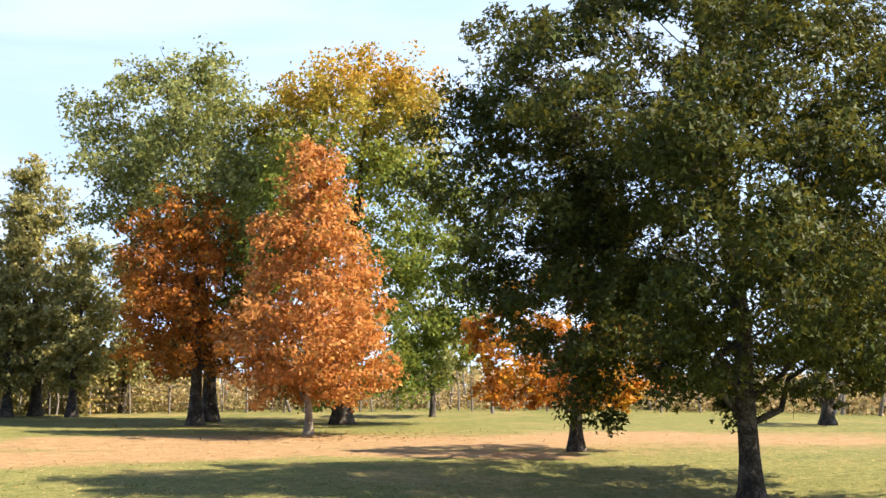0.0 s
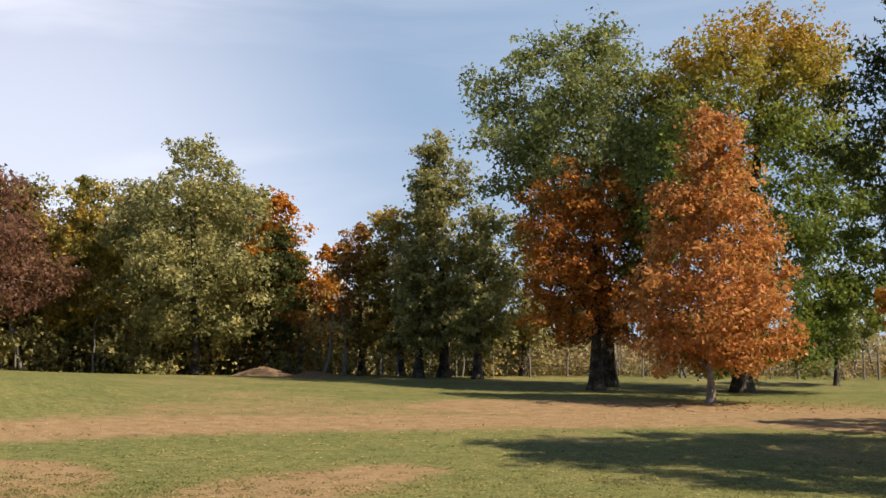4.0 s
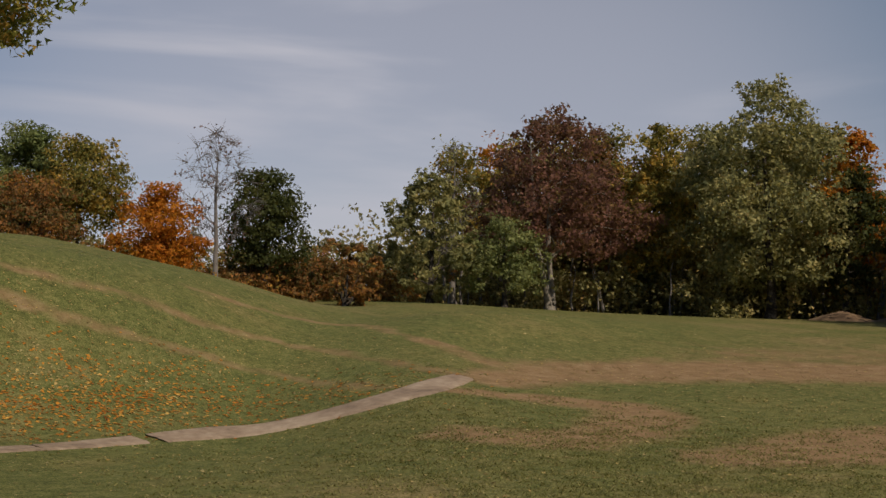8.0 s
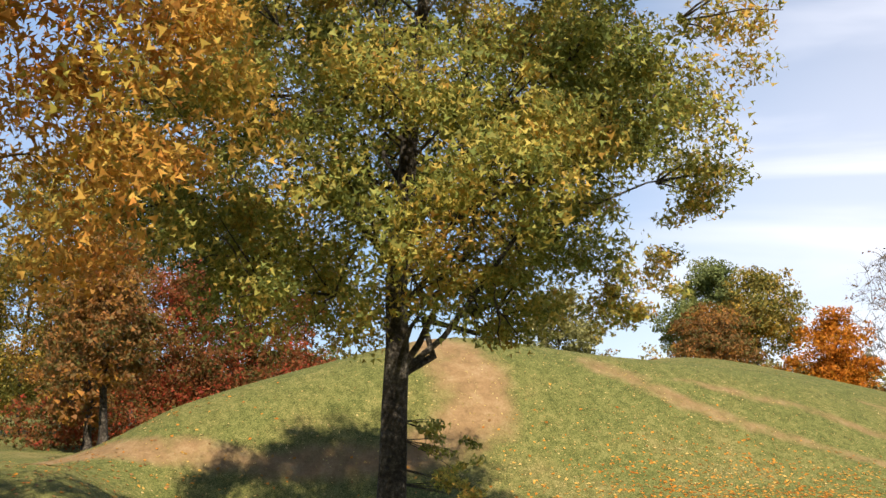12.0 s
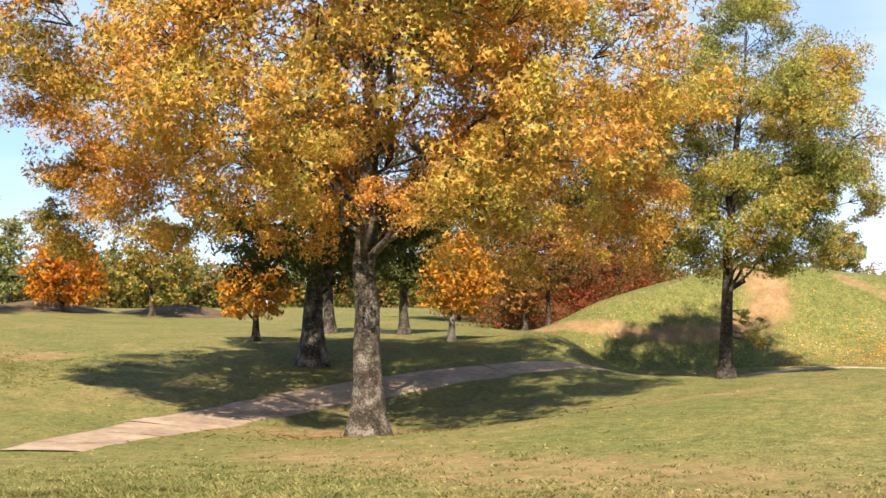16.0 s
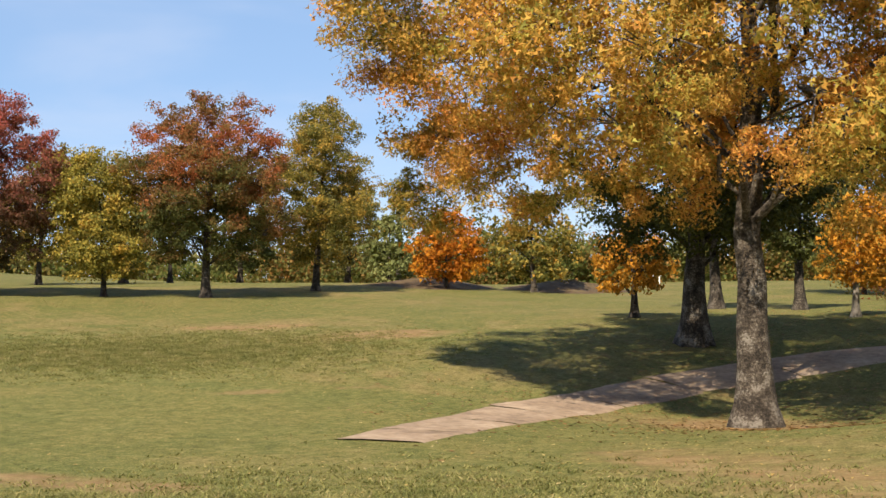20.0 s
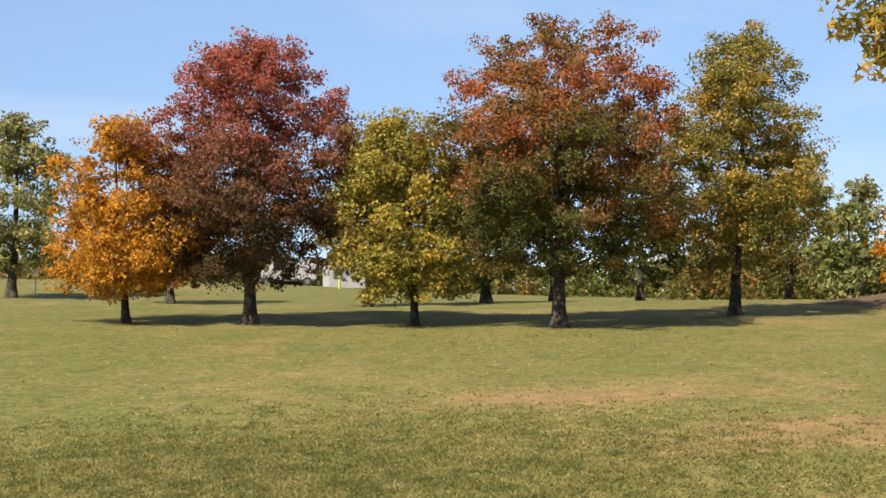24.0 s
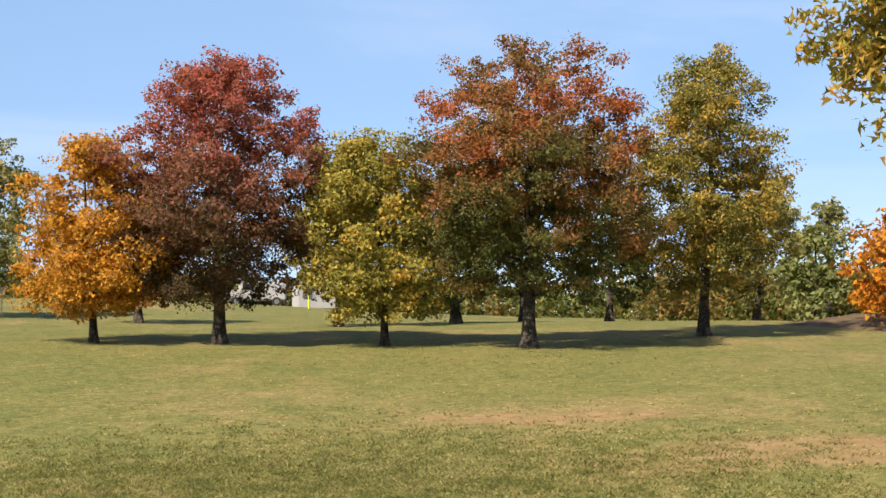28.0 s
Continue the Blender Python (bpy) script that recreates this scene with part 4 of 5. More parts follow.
tree("oak_tree", "olive green oak standing before the wood", -28.44, 50.17, 10.9, 4.06, "olive", "round", foot=0.13, off=(-0.25, -0.11), trunk=0.210, boughs=109, leaves=15705, size=0.218, seed=16, lumps=0.4)
tree("maple_tree", "orange tree in the wood", -27.14, 55.60, 8.9, 2.06, "orange", "round", foot=0.13, off=(0.26, 0.11), trunk=0.170, boughs=46, leaves=5562, size=0.235, seed=17)
tree("oak_tree", "dark green young tree at the wood's edge", -26.10, 52.74, 7.0, 1.68, "dark_green", "round", foot=0.17, off=(0.62, 0.26), trunk=0.162, boughs=37, leaves=3768, size=0.224, seed=18)
tree("maple_tree", "orange tree in the wood", -25.44, 58.50, 6.6, 0.91, "orange", "round", foot=0.18, off=(0.00, 0.00), trunk=0.146, boughs=24, leaves=1621, size=0.243, seed=19)
tree("maple_tree", "maroon tree with pale leaning trunks", -36.31, 44.10, 9.1, 4.2, "maroon", "dome", foot=0.28, off=(0.12, 0.05), trunk=0.16, boughs=130, leaves=12500, size=0.208, seed=20, bark=PALE_BARK, lumps=0.4, stems=2)
tree("oak_tree", "olive-gold tree in the wood", -34.89, 50.17, 9.1, 2.14, "olive_gold", "round", foot=0.11, off=(0.38, 0.16), trunk=0.137, boughs=50, leaves=6463, size=0.227, seed=21)
tree("oak_tree", "olive-gold tree in the wood", -38.64, 50.78, 8.9, 1.92, "autumn_mix", "round", foot=0.11, off=(0.39, 0.16), trunk=0.142, boughs=46, leaves=5317, size=0.235, seed=22)
tree("bush", "green bush at the wood's edge", -34.95, 39.19, 3.9, 2.0, "light_green", "bush", foot=0.17, off=(-0.13, -0.05), trunk=0.114, boughs=37, leaves=3702, size=0.164, seed=23, category="bush", puff=0.17)
tree("oak_tree", "grey-green tree at the wood's edge", -36.79, 36.48, 5.4, 2.29, "olive", "round", foot=0.07, off=(-0.04, -0.04), trunk=0.143, boughs=50, leaves=5675, size=0.197, seed=24)
tree("bare_tree", "half-bare grey tree in the wood", -38.84, 40.05, 7.5, 1.80, "olive", "round", foot=0.20, off=(0.05, 0.04), trunk=0.154, boughs=50, leaves=445, size=0.212, seed=25, bark=GREY_TWIG, limbs=20)
tree("bush", "dark brown-green shrubs behind the slope", -35.63, 30.66, 2.4, 1.59, "autumn_mix", "bush", foot=-0.02, off=(0.14, 0.13), trunk=0.086, boughs=33, leaves=3105, size=0.154, seed=26, category="bush")
tree("oak_tree", "dark green tree behind the hill", -41.15, 31.21, 5.4, 2.05, "dark_green", "round", foot=0.23, off=(-0.08, -0.08), trunk=0.164, boughs=54, leaves=8934, size=0.154, seed=27, puff=0.15, lumps=0.5)
tree("bare_tree", "nearly bare grey tree behind the hill", -40.64, 28.23, 6.9, 2.3, "maroon", "round", foot=0.3, off=(0.01, 0.01), trunk=0.134, boughs=90, leaves=169, size=0.147, seed=28, bark=GREY_TWIG, limbs=26)
tree("maple_tree", "bright orange maple behind the hill", -38.94, 24.66, 4.0, 1.93, "orange", "dome", foot=0.30, off=(0.00, 0.00), trunk=0.083, boughs=50, leaves=7836, size=0.136, seed=29, puff=0.17)
tree("oak_tree", "green and brown tree behind the hill", -45.76, 25.1, 6.0, 2.31, "olive_gold", "dome", foot=0.41, off=(0.23, 0.22), trunk=0.114, boughs=50, leaves=9535, size=0.151, seed=30, puff=0.15)
tree("bush", "orange-brown bushes behind the hill", -43.44, 22.05, 4.2, 2.09, "autumn_mix", "bush", foot=0.40, off=(-0.31, -0.29), trunk=0.085, boughs=46, leaves=7192, size=0.139, seed=31, category="bush", puff=0.17)
tree("oak_tree", "dark green tree behind the hill", -48.48, 24.4, 6.2, 2.4, "tall_green", "round", foot=0.28, off=(0.07, 0.06), trunk=0.117, boughs=42, leaves=16000, size=0.154, seed=32, puff=0.15)
tree("oak_tree", "olive tree behind the crest", -40.98, 13.94, 4.1, 1.81, "olive", "round", foot=0.32, off=(0.04, 0.08), trunk=0.077, boughs=33, leaves=6970, size=0.128, seed=33, puff=0.16)
tree("oak_tree", "pin oak turning from green to gold, dark trunk", -13.6, 1.0, 12.6, 4.6, "oak_green", "broad", foot=0.27, off=(0.2, 0.8), trunk=0.215, boughs=170, leaves=185000, size=0.087, seed=34, limbs=30, puff=0.075, extra_weight=2.0, extra_size=0.85, apart=True, extra=((0.85, 2.98, 3.65, 0.51), (0.77, 2.72, 4.25, 0.59), (1.02, 3.65, 4.25, 0.51), (1.1, 4.0, 5.27, 0.59), (1.19, 4.25, 5.61, 0.51), (0.85, 2.89, 3.91, 0.59), (0.17, 0.55, 1.95, 0.32), (0.26, 0.81, 1.7, 0.34), (0.26, 0.68, 1.32, 0.36), (0.31, 0.94, 1.1, 0.31)), shape="dart")
tree("bush", "red-leaved trees at the field's edge", -44.19, 2.53, 5.8, 2.26, "red_mix", "bush", foot=0.03, off=(0.07, 0.25), trunk=0.088, boughs=46, leaves=10038, size=0.144, seed=35, puff=0.17)
tree("bush", "red and brown trees at the field's edge", -42.34, -0.16, 5.9, 2.19, "red_mix", "bush", foot=0.10, off=(-0.01, -0.04), trunk=0.083, boughs=50, leaves=10289, size=0.136, seed=36, puff=0.17)
tree("bush", "red-leaved shrub tree at the field's edge", -46.0, 5.26, 4.8, 1.42, "red_mix", "bush", foot=-0.01, off=(-0.05, -0.18), trunk=0.091, boughs=37, leaves=4921, size=0.151, seed=37, puff=0.17)
tree("oak_tree", "olive and brown tree at the field's edge", -50.51, -5.78, 11.2, 3.96, "olive_gold", "bush", foot=0.08, off=(0.06, 0.23), trunk=0.117, boughs=50, leaves=27927, size=0.154, seed=38, puff=0.15)
tree("oak_tree", "dark green tree behind the red trees", -54.52, 3.05, 10.6, 2.94, "dark_green", "round", foot=0.33, off=(0.10, 0.35), trunk=0.158, boughs=50, leaves=11336, size=0.174, seed=39)
tree("oak_tree", "dark green tree behind the brown trees", -57.06, -1.2, 14.5, 4.75, "dark_green", "round", foot=0.29, off=(-0.12, -0.41), trunk=0.161, boughs=50, leaves=25564, size=0.177, seed=40)
tree("bush", "brown and olive tree at the field's edge", -45.75, -2.89, 7.8, 2.65, "autumn_mix", "bush", foot=0.08, off=(0.11, 0.38), trunk=0.088, boughs=42, leaves=14961, size=0.144, seed=41, puff=0.15)
tree("oak_tree", "brown-olive young oak on the field", -30.19, -2.65, 5.1, 1.62, "autumn_mix", "round", foot=0.29, off=(-0.01, -0.05), trunk=0.121, boughs=46, leaves=5448, size=0.144, seed=42)
tree("oak_tree", "large pin oak with orange and yellow leaves, flared trunk", -5.59, -9.95, 16.6, 10.15, "oak_orange", "broad", foot=0.32, off=(-1.60, 0.00), trunk=0.37, boughs=260, leaves=225000, size=0.14, seed=43, limbs=24, bark=OAK_BARK, puff=0.075, squash=(0.6, 0.95), hollow=0.45, extra_weight=4.5, extra_size=0.55, apart=True, extra=tuple((2.3 + 0.8 * math.sin(2.1 * k), -4.0 + 0.75 * k, 6.3 + 1.1 * math.sin(1.7 * k), 1.0) for k in range(11)) + ((0.6, -5.5, 4.9, 0.8), (-1.0, -6.0, 5.3, 0.9), (0.2, -4.9, 4.6, 0.7), (-0.6, -6.8, 5.6, 0.8), (0.4, -6.4, 5.9, 0.8), (-1.2, -5.0, 4.9, 0.8), (1.5, -2.5, 4.9, 0.8), (1.8, -3.6, 5.2, 0.9), (1.2, -1.3, 4.7, 0.7), (1.0, -6.0, 6.6, 1.2), (0.6, -6.8, 7.4, 1.3), (1.5, -5.0, 7.0, 1.2), (0.5, -5.2, 8.4, 1.3), (1.2, 5.2, 7.0, 1.3), (0.8, 6.4, 8.0, 1.4), (-1.4, -8.6, 5.4, 0.45), (-1.5, -8.4, 5.2, 0.5), (-1.4, -8.6, 5.1, 0.35), (-1.7, -8.1, 5.3, 0.55), (-1.6, -8.3, 4.8, 0.4), (-1.8, -8.0, 4.9, 0.55), (-1.9, -7.8, 5.2, 0.6), (-1.9, -7.9, 4.6, 0.45), (-2.0, -7.6, 4.8, 0.6), (-2.0, -7.7, 4.4, 0.45), (-2.1, -7.5, 4.3, 0.4), (-2.1, -7.4, 5.3, 0.6), (-1.7, -8.2, 4.5, 0.3), (-1.5, -8.4, 5.5, 0.5), (-0.6, -7.4, 6.6, 1.1), (0.4, -8.2, 7.8, 1.2), (0.2, -8.7, 8.8, 1.2), (0.0, -9.0, 10.0, 1.3), (-0.5, -7.5, 6.0, 1.1), (0.3, -6.4, 5.6, 1.0), (-1.0, -8.0, 9.4, 1.3), (0.5, -7.6, 8.2, 1.3), (0.4, -5.4, 6.0, 1.1), (-1.2, 6.6, 5.0, 1.1), (-0.6, 7.2, 5.6, 1.1), (-1.8, 7.6, 6.0, 1.1), (-0.4, 5.6, 5.6, 1.2), (-1.5, 6.8, 6.6, 1.2), (0.3, 5.0, 4.8, 0.9), (0.2, 2.2, 4.6, 0.9), (-0.8, 4.0, 4.3, 0.8)), shape="dart")
tree("oak_tree", "dark oak with thick flared trunk in the shade", -16.43, -12.15, 8.8, 4.37, "dark_green", "round", foot=0.31, off=(-0.03, 0.38), trunk=0.379, boughs=92, leaves=22654, size=0.151, seed=44, bark=OAK_BARK)
tree("oak_tree", "dark oak in the shade of larger trees", -30.43, -12.42, 8.0, 2.43, "dark_green", "round", foot=0.35, off=(0.01, -0.08), trunk=0.247, boughs=54, leaves=4718, size=0.227, seed=45)
tree("oak_tree", "dark oak in the shade of larger trees", -28.66, -9.10, 5.9, 2.07, "dark_green", "round", foot=0.37, off=(0.01, -0.08), trunk=0.212, boughs=46, leaves=3067, size=0.220, seed=46)
tree("maple_tree", "small golden maple beside the large oaks", -23.24, -14.84, 3.2, 1.81, "yellow", "dome", foot=0.31, off=(0.01, -0.17), trunk=0.145, boughs=46, leaves=1935, size=0.201, seed=47, puff=0.15)
tree("maple_tree", "small golden maple with pale trunk", -22.77, -7.26, 4.2, 1.48, "yellow", "dome", foot=0.27, off=(-0.02, 0.33), trunk=0.131, boughs=46, leaves=2278, size=0.197, seed=48, bark=PALE_BARK, puff=0.15)
tree("oak_tree", "brown-olive young oak on the field", -37.09, -3.05, 4.1, 1.80, "autumn_mix", "round", foot=0.20, off=(0.00, -0.05), trunk=0.136, boughs=37, leaves=1847, size=0.250, seed=49)
tree("maple_tree", "round orange maple on the far field", -47.61, -28.96, 4.7, 2.67, "orange", "dome", foot=0.14, off=(-0.02, 0.06), trunk=0.115, boughs=67, leaves=2825, size=0.273, seed=50, puff=0.15)
tree("oak_tree", "brown-olive tree on the far field", -49.04, -24.06, 5.9, 2.81, "olive_gold", "dome", foot=0.15, off=(0.05, -0.16), trunk=0.165, boughs=63, leaves=3641, size=0.273, seed=51, puff=0.13)
tree("tree_clump", "light green tree on the far field", -54.26, -34.70, 4.3, 1.90, "light_green", "bush", foot=0.02, off=(0.05, -0.18), trunk=0.146, boughs=46, leaves=1679, size=0.303, seed=52, puff=0.15)
tree("oak_tree", "dark tree on the far field", -58.21, -35.43, 5.7, 1.04, "olive", "round", foot=0.55, off=(-0.01, 0.04), trunk=0.173, boughs=25, leaves=516, size=0.318, seed=53)
tree("pin_oak", "tall olive pin oak with gold touches", -39.30, -33.75, 10.1, 3.33, "olive_gold", "round", foot=0.14, off=(-0.26, 0.35), trunk=0.189, boughs=120, leaves=66000, size=0.108, seed=55, lumps=0.35, puff=0.085)
tree("red_oak", "broad oak turning red at the top, green below", -31.36, -36.10, 9.5, 4.11, "red_green", "ball", foot=0.19, off=(-0.02, 0.03), trunk=0.211, boughs=200, leaves=98000, size=0.102, seed=56, lumps=0.18, limbs=20, hollow=0.52, puff=0.085)
tree("maple_tree", "yellow-green maple between two oaks", -29.86, -40.64, 6.9, 2.51, "yellow_green", "dome", foot=0.14, off=(0.46, -0.62), trunk=0.137, boughs=92, leaves=21527, size=0.139, seed=57, puff=0.12)
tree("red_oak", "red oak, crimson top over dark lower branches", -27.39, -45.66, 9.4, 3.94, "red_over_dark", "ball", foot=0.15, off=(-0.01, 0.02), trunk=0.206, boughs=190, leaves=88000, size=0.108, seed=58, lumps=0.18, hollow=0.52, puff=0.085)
tree("maple_tree", "bright golden-orange maple on the lawn", -24.94, -48.97, 6.7, 2.80, "yellow", "dome", foot=0.15, off=(0.09, -0.13), trunk=0.131, boughs=96, leaves=19802, size=0.143, seed=59, puff=0.12)
tree("oak_tree", "green tree behind the orange maple", -35.18, -58.67, 6.6, 2.22, "autumn_mix", "round", foot=0.12, off=(-0.10, 0.14), trunk=0.176, boughs=37, leaves=5711, size=0.208, seed=60)
tree("oak_tree", "grey-olive oak across the lawn", -32.14, -66.13, 8.3, 2.64, "olive", "round", foot=0.13, off=(-0.18, 0.24), trunk=0.209, boughs=63, leaves=7918, size=0.216, seed=61)
tree("oak_tree", "olive-gold tree behind the maple", -39.67, -50.90, 7.9, 3.08, "olive_gold", "round", foot=0.17, off=(-0.59, 0.79), trunk=0.173, boughs=46, leaves=9290, size=0.205, seed=62)
tree("oak_tree", "green tree in the second row", -47.66, -50.20, 7.8, 2.85, "tall_green", "round", foot=0.10, off=(0.13, -0.18), trunk=0.247, boughs=46, leaves=7450, size=0.227, seed=63)
tree("oak_tree", "dark green tree in the second row", -54.69, -50.79, 5.9, 2.04, "dark_green", "round", foot=0.23, off=(-0.00, 0.00), trunk=0.181, boughs=46, leaves=2848, size=0.250, seed=64)
tree("oak_tree", "dark green tree in the second row", -53.88, -45.14, 7.2, 2.80, "dark_green", "round", foot=0.12, off=(-0.25, 0.34), trunk=0.198, boughs=50, leaves=6244, size=0.235, seed=65)
tree("oak_tree", "olive tree in the second row", -56.38, -38.40, 7.3, 2.71, "olive", "round", foot=0.10, off=(-0.03, 0.04), trunk=0.192, boughs=54, leaves=6661, size=0.227, seed=66)

# ---- the wood behind ----
FILL = ["olive", "olive_gold", "autumn_mix", "olive", "yellow_green", "maroon", "orange", "olive_gold"]
rng = np.random.default_rng(77)
for k in range(26):
    turn = radians(25 + 18.5 * (k + rng.random()) / 26)
    far = 63 + 9 * rng.random()
    tall = 7.0 + 3.5 * rng.random()
    tree("wood_tree", "slender autumn tree in the dense wood", -0.5 - far * math.sin(turn), -0.8 + far * math.cos(turn), tall, 2.1 + rng.random(), FILL[k % 8], "round",
         foot=0.12, trunk=0.11, boughs=34, leaves=3300, size=0.25, seed=200 + k, limbs=8, puff=0.12, group="trees of the wood")
EDGE = [(-0.5 - 61 * math.sin(radians(a)), -0.8 + 61 * math.cos(radians(a))) for a in range(-24, 72, 4)]
BACK = [(-0.5 - 80 * math.sin(radians(a)), -0.8 + 80 * math.cos(radians(a))) for a in range(-30, 76, 4)]
thicket("undergrowth", "tan and brown brush along the wood's edge", EDGE[:11], 2.0, 1.6, 330, 26000, "brush", 0.165, 21)
thicket("undergrowth", "dark green and brown brush under the trees", EDGE[9:], 3.2, 1.8, 260, 32000, "understory", 0.2, 22)
thicket("undergrowth", "green and russet saplings filling the wood", [(-0.5 - 65 * math.sin(radians(a)), -0.8 + 65 * math.cos(radians(a))) for a in range(22, 48, 3)], 5.6, 2.2, 220, 30000, "understory", 0.26, 34)
thicket("far_wood", "dense far wood of mixed autumn trees", BACK[11:18], 7.0, 3.0, 200, 22000, "understory", 0.34, 23, "wood")
thicket("far_wood", "low far line of brush and trees", BACK[:12], 2.2, 3.0, 130, 12000, "brush", 0.28, 24, "wood")
FIELD = [(-0.5 - 105 * math.sin(radians(a)), -10 + 105 * math.cos(radians(a))) for a in range(60, 190, 5)]
thicket("far_wood", "row of olive and green trees beyond the field", [(-0.5 - 94 * math.sin(radians(a)), -10 + 94 * math.cos(radians(a))) for a in range(72, 124, 4)], 6.6, 2.6, 380, 44000, "hedge", 0.38, 33, "wood")
thicket("far_hedge", "hedge of green and russet bushes along the field's edge", FIELD, 3.6, 2.5, 600, 38000, "hedge", 0.5, 25, "hedge")
RING = [(-10 + 190 * math.sin(radians(a)), -5 + 190 * math.cos(radians(a))) for a in range(0, 361, 10)]
thicket("far_wood", "low line of far woods round the park", RING, 7.0, 8.0, 600, 24000, "understory", 1.25, 26, "wood")
thicket("undergrowth", "russet shrubs behind the hill", [(-41.1, 28.95), (-43.6, 33.95), (-41, 33), (-40, 37)], 2.1, 1.2, 120, 20000, "autumn_mix", 0.15, 27)
thicket("undergrowth", "orange and brown shrubs behind the crest", [(-44.85, 16.45), (-42.98, 21.45), (-40.48, 25.2)], 2.1, 1.1, 50, 8000, "autumn_mix", 0.13, 28)
thicket("hedge_row", "red and brown autumn shrubs at the field's edge", [(-38.6, -4.8), (-41.1, 0.2), (-42.35, 5.2), (-43.6, 10.2)], 3.0, 1.2, 70, 12000, "red_mix", 0.15, 29, "hedge")


def stems(name, label, line, count, height, seed, mat):
    rng = np.random.default_rng(seed)
    pts = np.array(line, float)
    d = np.concatenate([[0], np.cumsum(np.hypot(*np.diff(pts, axis=0).T))])
    paths = []
    for s in rng.random(count) * d[-1]:
        x, y = np.interp(s, d, pts[:, 0]) + rng.normal() * 2, np.interp(s, d, pts[:, 1]) + rng.normal() * 2
        q = np.linspace(0, 1, 5)[:, None]
        h = height * (0.5 + 0.8 * rng.random())
        base = np.array([[x, y, float(ground_z(x, y)) - 0.05]])
        paths.append(np.concatenate([base + np.concatenate([rng.normal(size=(5, 2)) * 0.06 * h * q + rng.normal(size=(1, 2)) * 0.12 * h * q, q * h], 1), (0.03 + 0.06 * rng.random()) * (1.15 - q)], 1))
    v, f = tubes(paths, 6)
    return tagged(new(name, mesh_from(name, v, f, mat)), label, "saplings", kind="stuff")


stems("sapling_stems", "thin pale stems standing in the brush", EDGE[:18], 150, 3.5, 31, GREY_TWIG)


# ---- what lies and grows on the ground ----
def scatter(name, label, patches, count, size, mat, seed, lift=0.008, category="fallen leaves"):
    """Fallen leaves in drifts: patches of (x, y, reach x, reach y, weight)."""
    rng = np.random.default_rng(seed)
    pt = np.array(patches, float)
    k = rng.choice(len(pt), size=count, p=pt[:, 4] / pt[:, 4].sum())
    xy = pt[k, :2] + rng.normal(size=(count, 2)) * pt[k, 2:4]
    pos = np.stack([xy[:, 0], xy[:, 1], ground_z(xy[:, 0], xy[:, 1]) + lift], -1)
    x, y = xy.T
    slope = np.stack([ground_z(x - 0.2, y) - ground_z(x + 0.2, y), ground_z(x, y - 0.2) - ground_z(x, y + 0.2), np.full(count, 0.4)], -1)
    nor = slope / np.linalg.norm(slope, axis=1)[:, None] + rng.normal(size=(count, 3)) * 0.12
    nor /= np.linalg.norm(nor, axis=1)[:, None]
    me = leaf_mesh(name, pos, nor, size * (0.6 + 0.9 * rng.random(count)), rng, mat, "plain")
    return tagged(new(name, me), label, category, kind="stuff")


scatter("fallen_leaves", "orange and yellow oak leaves drifted over the hillside", [(-20.3, 6.0, 1.4, 2.0, 2), (-20.3, 10.3, 0.9, 1.5, 4.5), (-20.4, 13.0, 0.9, 1.2, 2.5), (-21.3, 9.2, 1.2, 2.6, 3), (-20.5, -1.5, 2.5, 2.5, 2), (-25, -3, 2.5, 2, 1.5), (-18.4, 15, 1.0, 1.3, 1.5)], 3700, 0.076, LEAVES["fallen_orange"], 41)
scatter("fallen_leaves", "small pale leaves strewn thinly over the hillside", [(-22, 8, 3, 6, 3), (-25, 9, 3, 6, 1.5), (-21, 0, 3, 4, 1)], 6000, 0.045, LEAVES["pale"], 44)
scatter("fallen_leaves", "pale yellow leaves strewn over the lawn", [(-10, 14, 8, 7, 3), (-4, 30, 10, 6, 3), (-14, 24, 6, 6, 2), (-24, -38, 8, 7, 4), (-16, -28, 7, 6, 3), (-30, -20, 9, 6, 2), (6, -10, 8, 4, 2)], 24000, 0.055, LEAVES["pale"], 42)
scatter("fallen_leaves", "brown leaves gathered under the oaks", [(-5.6, -10, 3.2, 3.2, 4), (-16, -12, 3, 3, 2), (-23, -8, 4, 4, 2), (-4, 39, 3, 2, 2), (-9, 46, 3, 2, 2), (-31, -36, 4, 3, 1)], 7000, 0.085, LEAVES["brown_litter"], 43)


